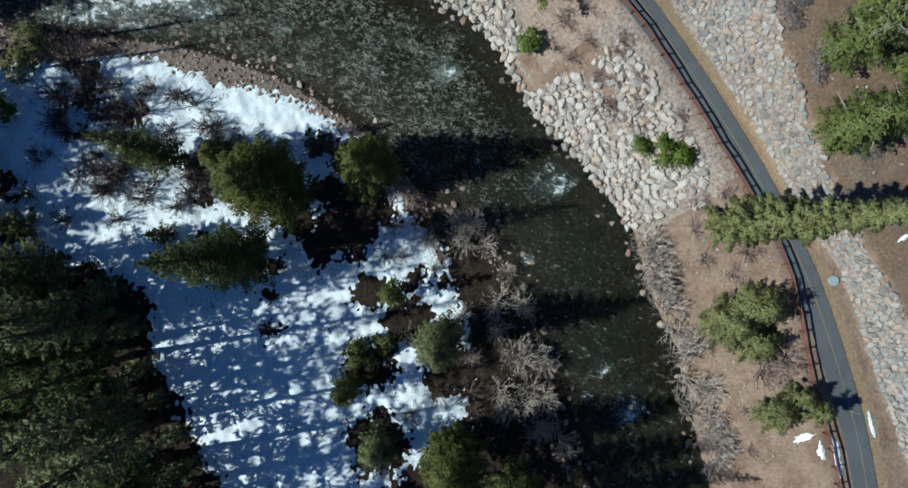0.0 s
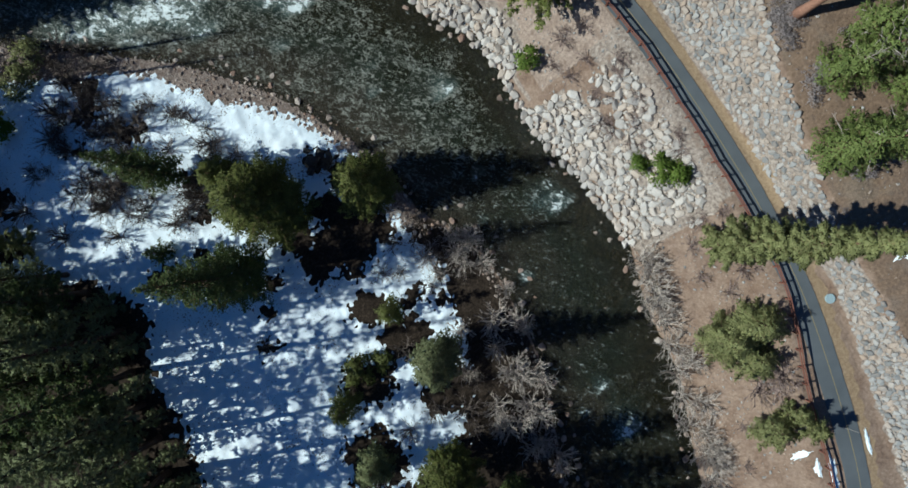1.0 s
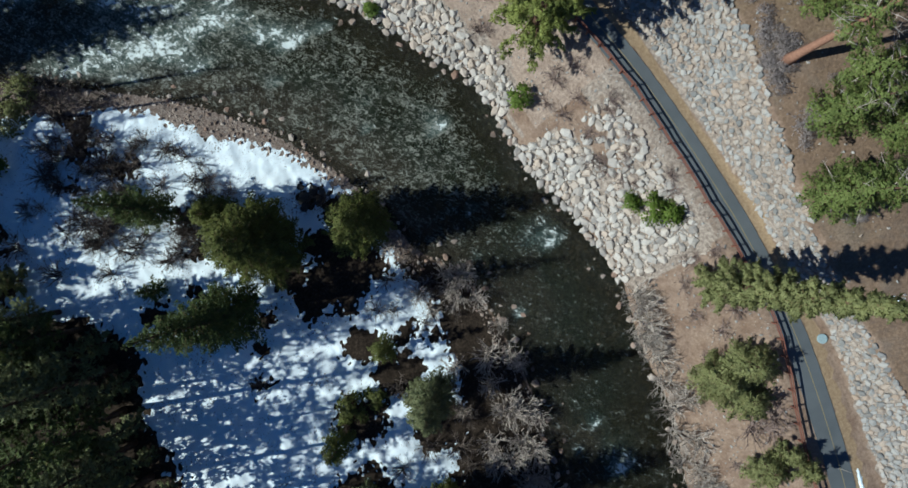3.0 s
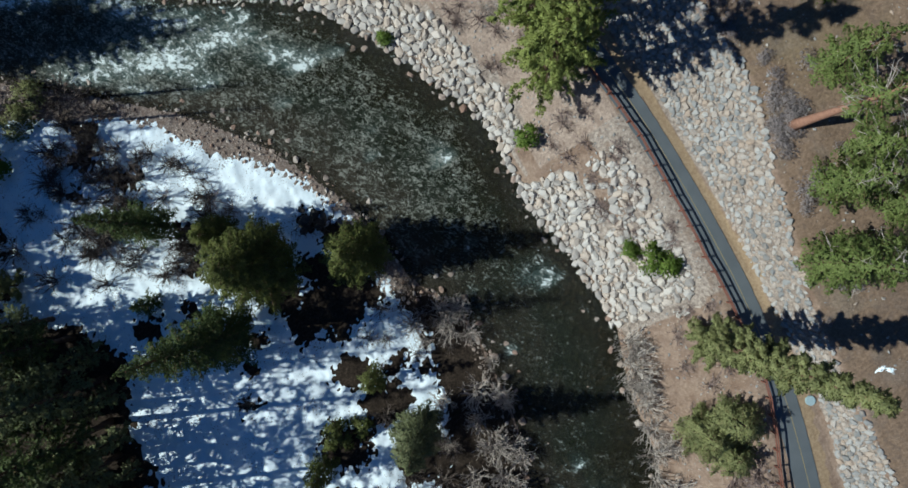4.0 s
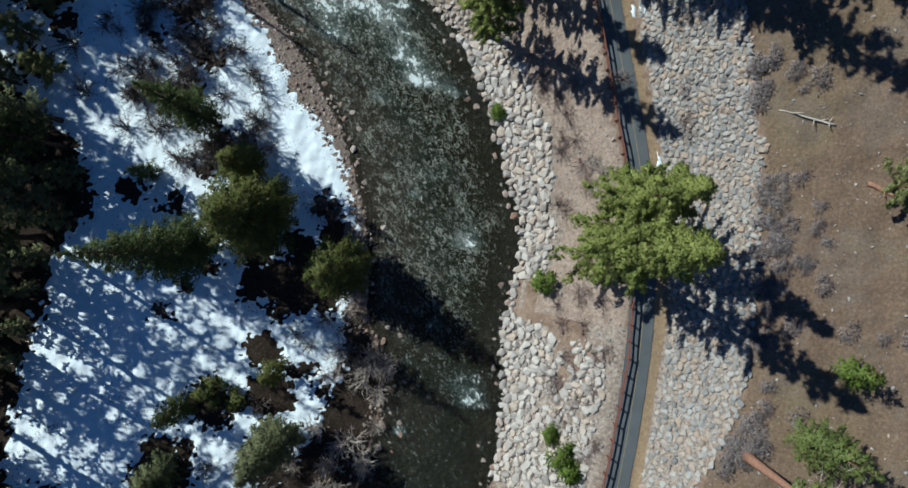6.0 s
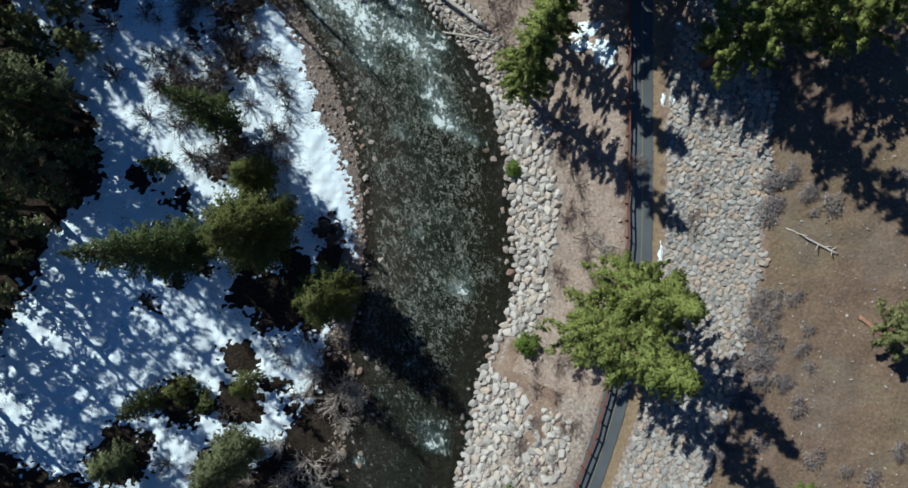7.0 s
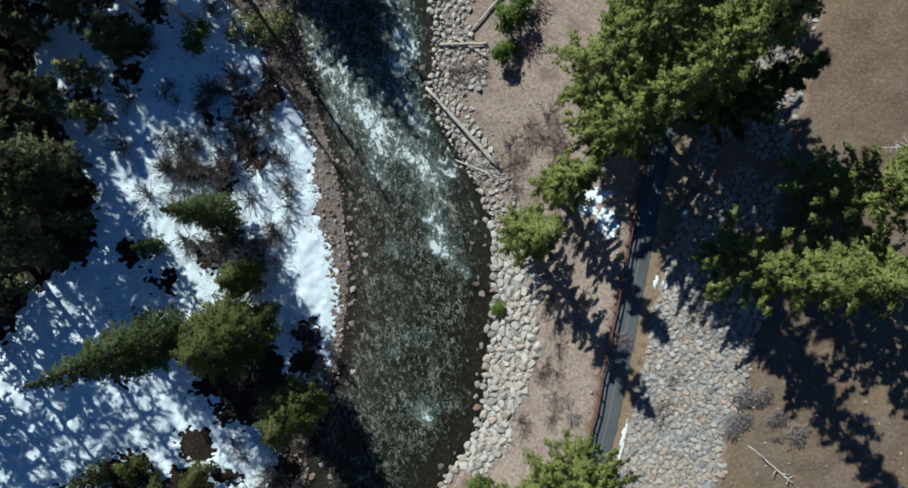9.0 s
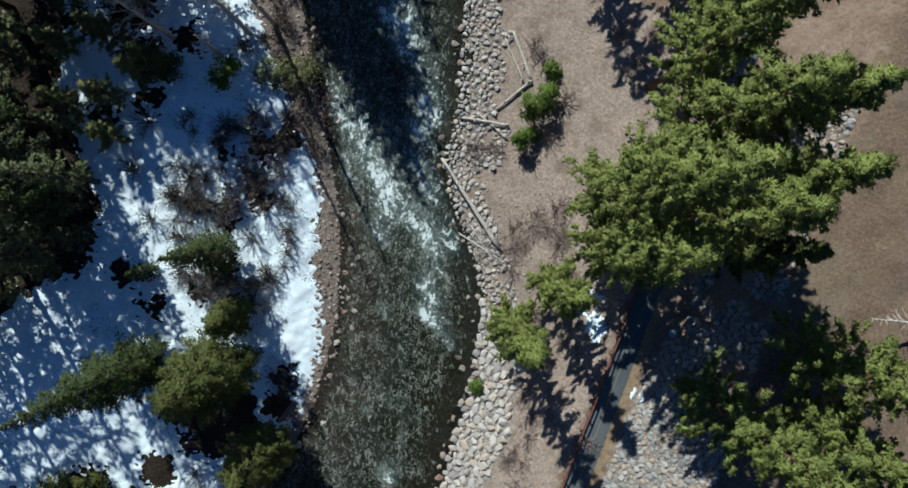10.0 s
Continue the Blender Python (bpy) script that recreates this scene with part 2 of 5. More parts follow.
CEDAR_LEAF = leaf_material("cedar_foliage", (0.036, 0.046, 0.013), (0.130, 0.150, 0.037), (0.22, 0.232, 0.062))
FIR_LEAF = leaf_material("fir_needles", (0.062, 0.076, 0.034), (0.185, 0.212, 0.098), (0.29, 0.315, 0.15))
DEEP_LEAF = leaf_material("dark_fir_needles", (0.026, 0.040, 0.014), (0.085, 0.115, 0.034), (0.155, 0.185, 0.058))
OLIVE_LEAF = leaf_material("olive_green_foliage", (0.12, 0.135, 0.05), (0.265, 0.285, 0.115), (0.38, 0.39, 0.17), dry_part=0.12)
GREY_LEAF = leaf_material("grey_green_foliage", (0.055, 0.066, 0.030), (0.165, 0.185, 0.088), (0.26, 0.275, 0.14))
SHRUB_LEAF = leaf_material("fresh_green_leaves", (0.065, 0.105, 0.014), (0.15, 0.215, 0.030), (0.23, 0.30, 0.05))
HILL_LEAF = leaf_material("hillside_tree_needles", (0.075, 0.105, 0.026), (0.185, 0.235, 0.062), (0.29, 0.34, 0.11))
SAGE_LEAF = leaf_material("grey_sage_leaves", (0.22, 0.195, 0.198), (0.32, 0.288, 0.29), (0.42, 0.385, 0.38), dry=(0.24, 0.19, 0.15), dry_part=0.2)
BARK = wood_material("pine_bark", (0.060, 0.036, 0.024), (0.17, 0.105, 0.07))
# pine bark at half brightness: the forest's shade is put into the colour
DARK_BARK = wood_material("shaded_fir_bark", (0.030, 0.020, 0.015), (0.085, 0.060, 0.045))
RED_BARK = wood_material("red_cedar_bark", (0.19, 0.105, 0.072), (0.36, 0.21, 0.145))
TWIG_PALE = wood_material("pale_bare_twigs", (0.28, 0.245, 0.215), (0.54, 0.49, 0.44))
TWIG_DARK = wood_material("brown_bare_twigs", (0.062, 0.051, 0.045), (0.165, 0.138, 0.120))
TWIG_MAUVE = wood_material("mauve_brown_twigs", (0.15, 0.112, 0.102), (0.29, 0.228, 0.205))
DRIFTWOOD = wood_material("bleached_driftwood", (0.28, 0.25, 0.22), (0.60, 0.56, 0.50))
RUST = wood_material("rusty_brown_timber", (0.10, 0.045, 0.032), (0.235, 0.105, 0.075), 8.0)
YELLOW = paint_material("worn_yellow_paint", (0.24, 0.205, 0.11), (0.095, 0.098, 0.09))
LID = paint_material("pale_blue_painted_metal", (0.30, 0.39, 0.43), (0.24, 0.29, 0.31))


# ---- plan: lines that run along y, as x over y ----
YS = np.arange(-160.0, 240.0, 0.5)


def course(points, soft=2.5):
    """x over y along a line through (y, x) points, rounded."""
    p = np.array(points, float)
    v = np.interp(YS, p[:, 0], p[:, 1], left=None, right=None)
    lo, hi = (p[1] - p[0]), (p[-1] - p[-2])
    v = np.where(YS < p[0, 0], p[0, 1] + (YS - p[0, 0]) * lo[1] / lo[0], v)
    v = np.where(YS > p[-1, 0], p[-1, 1] + (YS - p[-1, 0]) * hi[1] / hi[0], v)
    k = np.exp(-0.5 * (np.arange(-20, 21) * 0.5 / soft) ** 2)
    w = np.convolve(np.pad(v, 20, "edge"), k / k.sum(), "valid")
    return lambda y: np.interp(y, YS, w)


WEST_WATER = course([(-60, -16), (-31, -5.5), (-24, -2), (-16, 1), (-8, 2), (0, 2.4), (4, 1), (9, -2), (20, -3), (27, -5.7), (33, -8.6), (38, -12), (43, -15.6), (48, -20.5), (51, -24), (55, -28.5), (60, -35), (80, -58), (120, -95)])
EAST_WATER = course([(-60, 4), (-41, 10.2), (-30, 15.2), (-20, 16.5), (-10, 20), (0, 19.6), (10, 18), (20, 18.8), (25, 18.8), (30, 15.8), (36, 13.8), (43, 10), (50, 5.5), (54, 0), (57, -6), (62, -12.5), (68, -14.5), (78, -22), (120, -52)], 1.2)
ROAD = course([(-70, 15), (-48, 25.6), (-40, 28.3), (-33, 30.4), (-26, 32.2), (-13, 33.9), (0, 34.4), (12, 34.25), (25, 33), (33, 31), (40, 28.6), (50, 25), (61, 21), (68, 18.7), (120, 2)], 3)
FENCE = course([(-70, 12), (-45, 22.5), (-39.7, 24.0), (-34, 26.4), (-29.8, 28.4), (-24.3, 30.6), (-20, 31.2), (-14, 31.6), (-7.4, 32.0), (0, 32.3), (5, 32.5), (9, 32.6), (13, 32.4), (20, 31.6), (25, 30.8), (33, 28.8), (40, 26.3), (47, 23.9), (62, 18.5), (68, 16.4), (120, 0)], 2)
REVET = course([(-60, 34), (-35, 37.2), (-27, 37.5), (-18, 38.2), (-10, 39.4), (-3, 41.3), (3, 42.7), (9, 44.4), (20, 43.8), (30, 42.3), (38, 42), (46, 39), (56, 36), (80, 28), (120, 14)])
SNOW_EDGE = course([(-60, -32), (-20, -15), (-10, -7), (1, -4), (8, -5), (22, -6), (28, -8), (32, -11), (37, -15), (41, -19), (47, -23), (50, -26.6), (53, -33), (60, -45), (80, -68)], 1.0)
REVET_FOOT = course([(-60, 27), (-40, 32.5), (-30, 35.5), (-20, 36.0), (0, 37.2), (12, 37.4), (25, 36.0), (33, 34), (40, 31.6), (50, 28), (61, 25), (120, 6)])
ROAD_Z = 9.6


def riprap_wide(y):
    """How far the boulders reach up the bank from the water."""
    return float(np.interp(y, [-60, -13.2, -12.6, 0, 3, 10, 11.3, 12.2, 17, 19, 27, 38, 47, 50, 70], [-0.6, -0.5, 9.8, 10.4, 5.8, 6.0, 5.0, 0.3, 0.4, 3.0, 4.0, 6.0, 6.0, -0.6, -3]))


def revet_z(y):
    return np.interp(y, [-60, -30, -15, 0, 45, 80], [12.5, 13.5, 15.3, 16.8, 17.2, 18])


def lift(x, y, scale, depth=3):
    return noise.fractal((x * scale, y * scale, 3.1), 0.9, 2.1, depth)


def ground_z(x, y, rough=True):
    w, e, f, r, v = (float(c(y)) for c in (WEST_WATER, EAST_WATER, FENCE, ROAD, REVET))
    ft = float(REVET_FOOT(y))
    if x <= w:
        d = w - x
        z = np.interp(d, [0, 3, 8, 20, 40, 70, 200, 900], [0, 0.35, 0.9, 2.2, 3.8, 7, 45, 320])
        amp = min(d * 0.05, 0.35)
    elif x < e:
        u = (x - w) / (e - w)
        z = -0.75 * math.sin(math.pi * u) ** 0.6
        amp = 0.12
    elif x < f - 0.9:
        u = (x - e) / (f - 0.9 - e)
        p = np.interp(y, [40, 58], [1.0, 1.9])
        z = 9.45 * u ** p
        amp = 0.30 * min(u * 4, 1, (1 - u) * 5)
    elif x < ft:
        z, amp = ROAD_Z - 0.08, 0.0
    elif x < v:
        u = (x - ft) / (v - ft)
        z, amp = ROAD_Z - 0.08 + (revet_z(y) - ROAD_Z) * u, 0.12 * min(1, u * 6)
    else:
        d = x - v
        z = revet_z(y) + np.interp(d, [0, 3, 12, 40, 200, 900], [0.1, 1.2, 3.2, 11, 70, 380])
        amp = 0.4 * min(1, 0.2 + d / 6)
    return float(z) + (amp * lift(x, y, 0.35) if rough else 0.0)


# ---- mesh helpers ----
def mesh_object(name, verts, faces, mat, smooth=False, parent=None):
    me = bpy.data.meshes.new(name)
    me.from_pydata([tuple(v) for v in verts], [], [tuple(f) for f in faces])
    me.materials.append(mat)
    if smooth:
        me.polygons.foreach_set("use_smooth", [True] * len(me.polygons))
    me.update()
    ob = new(name, me)
    if parent:
        ob.parent = parent
    return ob


def quads_object(name, verts, mat, parent=None, per=4):
    """A mesh of loose faces of per corners each, from an array of corners."""
    n = len(verts) // per
    me = bpy.data.meshes.new(name)
    me.vertices.add(n * per)
    me.vertices.foreach_set("co", np.ascontiguousarray(verts, np.float32).ravel())
    me.loops.add(n * per)
    me.loops.foreach_set("vertex_index", np.arange(n * per, dtype=np.int32))
    me.polygons.add(n)
    me.polygons.foreach_set("loop_start", np.arange(0, n * per, per, dtype=np.int32))
    me.materials.append(mat)
    me.update(calc_edges=True)
    ob = new(name, me)
    if parent:
        ob.parent = parent
    return ob


def empty(name, x, y, z, turn=0.0, scale=1.0):
    ob = new(name)
    ob.empty_display_size = 0.3
    ob.matrix_basis = pose(x, y, z, 0, 0, turn) @ Matrix.Scale(scale, 4)
    return ob


def tubes(paths, sides=4):
    """Verts and faces of tapered tubes: each path is rows of x, y, z, radius."""
    verts, faces = [], []
    ring = [(math.cos(2 * math.pi * k / sides), math.sin(2 * math.pi * k / sides)) for k in range(sides)]
    for path in paths:
        start = len(verts)
        p = [Vector(q[:3]) for q in path]
        for i, q in enumerate(path):
            d = (p[min(i + 1, len(p) - 1)] - p[max(i - 1, 0)]).normalized()
            a = d.orthogonal().normalized()
            b = d.cross(a)
            for c, s in ring:
                verts.append(p[i] + (a * c + b * s) * q[3])
        for i in range(len(path) - 1):
            for k in range(sides):
                a0, a1 = start + i * sides + k, start + i * sides + (k + 1) % sides
                faces.append((a0, a1, a1 + sides, a0 + sides))
        last = start + (len(path) - 1) * sides
        faces.append(tuple(range(last, last + sides)))
        faces.append(tuple(reversed(range(start, start + sides))))
    return verts, faces


def grid_object(name, xs, ys, height, mat, fields=None, keep=None):
    """A sheet over the lines xs and ys; fields: named values at its corners."""
    nx, ny = len(xs), len(ys)
    verts = [(x, y, height(x, y)) for y in ys for x in xs]
    faces = [(j * nx + i, j * nx + i + 1, (j + 1) * nx + i + 1, (j + 1) * nx + i) for j in range(ny - 1) for i in range(nx - 1)]
    if keep:
        ok = [keep(*v) for v in verts]
        faces = [f for f in faces if any(ok[k] for k in f)]
        used = sorted({k for f in faces for k in f})
        where = {k: i for i, k in enumerate(used)}
        verts = [verts[k] for k in used]
        faces = [tuple(where[k] for k in f) for f in faces]
    ob = mesh_object(name, verts, faces, mat, smooth=True)
    for key, fn in (fields or {}).items():
        a = ob.data.attributes.new(key, "FLOAT", "POINT")
        a.data.foreach_set("value", [fn(v[0], v[1]) for v in verts])
    return ob


def spread(lo, hi, step, far):
    """Grid lines: even from lo to hi, then ever wider out to far."""
    mid = list(np.arange(lo, hi + step * 0.5, step))
    out, d = [], step
    while mid[-1] + sum(out) < far:
        d *= 1.5
        out.append(d)
    right = list(mid[-1] + np.cumsum(out))
    left = list(mid[0] - np.cumsum(out))[::-1]
    return left + mid + right


# ---- ground ----
def soft_step(v, a, b):
    u = min(max((v - a) / (b - a), 0), 1)
    return u * u * (3 - 2 * u)


FIELDS = {
    "hill": lambda x, y: soft_step(x - float(REVET(y)), -1.0 - 4.0 * soft_step(y, 55, 72), 2.0 + 3.0 * soft_step(y, 55, 72)),
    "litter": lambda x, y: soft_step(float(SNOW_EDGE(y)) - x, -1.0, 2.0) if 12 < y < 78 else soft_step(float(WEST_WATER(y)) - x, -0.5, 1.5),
    "gravel": lambda x, y: (0.95 if float(SNOW_EDGE(y)) - 1 < x < float(WEST_WATER(y)) + 2 and y > 8 else 0.0) + (0.62 if y > 44 and float(EAST_WATER(y)) < x < float(EAST_WATER(y)) + 7 else 0.0),
    "dry": lambda x, y: (0.72 + 0.25 * soft_step(y, 44, 52)) if 13 < y < 95 and float(EAST_WATER(y)) + 3 - 2.5 * soft_step(y, 44, 52) < x < float(FENCE(y)) else 0.0,
    "pale": lambda x, y: (0.95 if float(REVET_FOOT(y)) < x < float(REVET(y)) and y < 60 else 0.0) + (0.8 if -14 < y < 50 and float(EAST_WATER(y)) + 0.5 < x < float(EAST_WATER(y)) + riprap_wide(y) + 0.8 else 0.0)
    + (0.62 if -12 < y < 14 and float(FENCE(y)) - 4.5 < x < float(FENCE(y)) + 1 else 0.0),
    "ochre": lambda x, y: 0.75 if float(ROAD(y)) + 1.2 < x < float(ROAD(y)) + 2.9 else 0.0,
    "bed": lambda x, y: soft_step(min(x - float(WEST_WATER(y)), float(EAST_WATER(y)) - x), -0.6, 0.8),
}
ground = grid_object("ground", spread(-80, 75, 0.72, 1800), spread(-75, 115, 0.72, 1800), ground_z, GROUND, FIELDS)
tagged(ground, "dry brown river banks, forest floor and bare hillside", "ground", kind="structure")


# ---- river ----
# rapids: x, y, radius, strength
RAPIDS = [(0.3, 43.0, 2.3, 1.2), (10.4, 21.2, 1.9, 0.85), (14.6, -1.0, 2.1, 0.85), (5.1, -7.0, 1.1, 0.9), (5.3, -25.4, 1.3, 0.6), (4.9, -32.6, 2.2, 1.05), (1.1, -27.4, 0.9, 0.6), (5.2, 42.0, 1.5, 0.6), (12.0, 0.8, 2.2, 0.35),
          (-6.0, 50.9, 2.2, 0.75), (-9.8, 52.0, 2.4, 0.85), (-14.4, 51.3, 2.6, 0.75), (-16.2, 53.4, 2.4, 0.8), (-19.8, 54.4, 2.8, 0.7), (-12.7, 47.5, 2.2, 0.65), (-4.3, 53.2, 1.6, 0.7), (-5.0, 39.5, 1.7, 0.5), (-2.7, 46.0, 2.2, 0.5),
          (1.9, 26.7, 1.3, 0.5), (4.7, 3.1, 1.2, 0.35), (-24.5, 56.5, 2.8, 0.65), (-29.0, 57.4, 2.6, 0.6), (-22.0, 51.5, 2.0, 0.5), (-17.5, 62.6, 2.4, 0.85), (-18.8, 66.0, 2.4, 0.85), (-15.0, 58.5, 2.4, 0.7), (-10.4, 56.9, 2.0, 0.6), (-26.5, 70.1, 3.0, 0.85), (-30.9, 72.8, 3.4, 0.85),
          (4.0, 30.0, 1.6, 0.25), (8.0, 9.0, 1.8, 0.3)]


def across(x, y):
    return x - 0.5 * (float(WEST_WATER(y)) + float(EAST_WATER(y)))


def foam(x, y):
    v = 0.02 + 0.16 * soft_step(y, 40, 52)
    w, e = float(WEST_WATER(y)), float(EAST_WATER(y))
    for a, b, r, s in RAPIDS:
        p, q = x - a + 0.6 * (y - b) * soft_step(y, 25, 45), y - b
        v += s * math.exp(-(p / r) ** 2) * (math.exp(-q / (1.1 * r)) if q > 0 else math.exp(-(q / (0.4 * r)) ** 2))
    return min(v, 1.1) * soft_step(min(x - w, e - x), 0.2, 2.5)


def chop(x, y):
    w, e = float(WEST_WATER(y)), float(EAST_WATER(y))
    return soft_step(e - x, 0.5, 7.0) * soft_step(x - w, -1.0, 2.0) * (0.35 + 0.65 * soft_step(y, -5, 18))


def water_z(x, y):
    f = foam(x, y)
    return 0.02 + (0.05 + 0.12 * f) * lift(x, y * 0.7, 0.9, 3) + 0.04 * lift(x, y, 2.6, 2)


river = grid_object("river", list(np.arange(-70, 24, 0.33)), list(np.arange(-70, 105, 0.33)), water_z, WATER, {"foam": foam, "across": across, "chop": chop},
                    keep=lambda x, y, z: float(WEST_WATER(y)) - 1.5 < x < float(EAST_WATER(y)) + 1.5)
tagged(river, "fast clear dark green mountain river with white rapids", "river", kind="structure")


# ---- snow ----
# snow gaps: melt, plus tree shade put in near (-14, 13) and (-52, 46)
MELT_AND_SHADE = [(-10, 12, 4.5), (-14, 12, 4.0), (-12.5, 17.0, 2.6), (-16.5, 2.6, 1.6), (-13.5, -4.5, 3.1), (-21, -6.5, 3.5), (-12, -13, 4), (-26, -15.5, 4.2), (-29.5, 5.5, 1.1), (-24.5, 12.5, 1.0), (-27.5, 9, 0.7),
        (-29, 41, 1.6), (-30, 35.5, 1.0), (-22, 27, 1.8), (-18, 15.5, 3), (-33, 47, 2), (-36, 21, 1.8), (-45, 20, 4), (-30, 20, 1.8), (-37, 43, 1.0), (-27, 25, 1), (-49, 42, 2), (-52, 36, 2), (-8, 19.5, 2.5), (-14, 7.5, 1.2), (-6.5, -3, 0.8),
        (-26, 30.5, 1.2), (-31, 52, 2.0), (-52, 46, 3.2), (-9.8, 22.9, 1.6), (-9.6, -0.4, 1.4), (-3.9, -3.6, 1.6), (-13.6, -6.6, 1.6), (-12.0, -10.8, 1.8), (-15.5, 2.2, 2.4), (-11.0, -2.6, 1.0), (-17.5, 11.5, 2.6), (-58, 50, 3.0), (-62, 44, 2.5), (-50, 52, 2.0)]


def snow_depth(x, y):
    m = min(float(SNOW_EDGE(y)) - x, x + float(np.interp(y, [-20, 12, 18, 26, 36, 46, 60], [47, 44.5, 41, 44, 59, 65, 67])), y + 21, 64 - y)
    for a, b, r in MELT_AND_SHADE:
        m = min(m, math.hypot(x - a, y - b) - r)
    m = 0.8 * m + 1.3 * lift(x, y, 0.30, 3) + 1.5 * lift(x + 31, y, 1.5, 4)
    return m


def snow_z(x, y):
    return ground_z(x, y) + min(max(0.09 * snow_depth(x, y), -0.4), 0.15) + 0.03 * lift(x, y + 50, 0.6, 2)


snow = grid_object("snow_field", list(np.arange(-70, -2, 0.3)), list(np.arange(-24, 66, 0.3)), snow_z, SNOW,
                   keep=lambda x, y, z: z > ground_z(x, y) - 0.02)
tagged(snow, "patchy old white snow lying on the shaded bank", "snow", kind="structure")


# ---- road ----
def strip(name, left, right, y0, y1, z, mat, thick=0.12, step=0.8, rag=0.0, parent=None):
    """A band between two lines x over y, with thickness."""
    ys = np.arange(y0, y1 + step, step)
    verts, faces = [], []
    for y in ys:
        a, b = float(left(y)) + rag * lift(y, 2.0, 0.8), float(right(y)) + rag * lift(y, 9.0, 0.8)
        verts += [(a, y, z - thick), (a, y, z), (b, y, z), (b, y, z - thick)]
    for i in range(len(ys) - 1):
        o = i * 4
        for k in range(3):
            faces.append((o + k, o + k + 1, o + k + 5, o + k + 4))
    return mesh_object(name, verts, faces, mat, parent=parent)


road = strip("road", lambda y: ROAD(y) - 1.8, lambda y: ROAD(y) + 1.4, -75, 115, ROAD_Z, ASPHALT, rag=0.07)
tagged(road, "narrow blue-grey asphalt bike path along the river", "road", kind="structure")
line = strip("centre_line", lambda y: ROAD(y) - 0.05, lambda y: ROAD(y) + 0.05, -75, 115, ROAD_Z + 0.006, YELLOW, thick=0.005, parent=road)
tagged(line, "thin worn yellow centre line")


# ---- fence ----
def beam(name, a, b, w, h, mat, parent):
    a, b = Vector(a), Vector(b)
    d = b - a
    bm = bmesh.new()
    bmesh.ops.create_cube(bm, size=1.0)
    bmesh.ops.scale(bm, vec=(d.length, w, h), verts=bm.verts)
    bmesh.ops.bevel(bm, geom=bm.edges[:], offset=min(w, h) * 0.12, segments=1, affect="EDGES")
    me = bpy.data.meshes.new(name)
    bm.to_mesh(me)
    bm.free()
    me.materials.append(mat)
    ob = new(name, me)
    ob.parent = parent
    ob.matrix_basis = Matrix.Translation((a + b) / 2) @ d.to_track_quat("X", "Z").to_matrix().to_4x4()
    return ob


def build_fence():
    fence = empty("fence", float(FENCE(0)), 0, ROAD_Z)
    tagged(fence, "rusty brown two-rail fence beside the bike path", "fence")
    inv = Vector((float(FENCE(0)), 0, ROAD_Z))
    y, spots = -60.0, []
    while y < 82:
        spots.append(Vector((float(FENCE(y)) + 0.06 * rng.normal(), y, ROAD_Z - 0.05)))
        s = (float(FENCE(y + 0.5)) - float(FENCE(y))) * 2
        y += 2.15 / math.hypot(1, s)
    for p in spots:
        lean = Vector((rng.normal() * 0.03, rng.normal() * 0.03, 1.4))
        beam("post", p - Vector((0, 0, 0.4)) - inv, p + lean - inv, 0.18, 0.18, RUST, fence)
    for p, q in zip(spots, spots[1:]):
        for h in (0.72, 1.3):
            d = (q - p).normalized() * 0.08
            o = Vector((0.14, 0, h + rng.normal() * 0.015))
            beam("rail", p + o - d - inv, q + o + d - inv, 0.12, 0.17, RUST, fence)
    return fence


build_fence()


# ---- plants ----
def reach(style, u):
    """Crown radius at the part u of the crown's height, 1 at its widest."""
    if style == "fir":
        return (1 - u) ** 0.75 * min(1, 0.45 + u * 5)
    if style == "cedar":
        return max(1 - u ** 1.8, 0.0) ** 0.75 * min(1, 0.6 + u * 3)
    return max(1 - u, 0.0) ** 0.72 * min(1, 0.55 + u * 3.2)


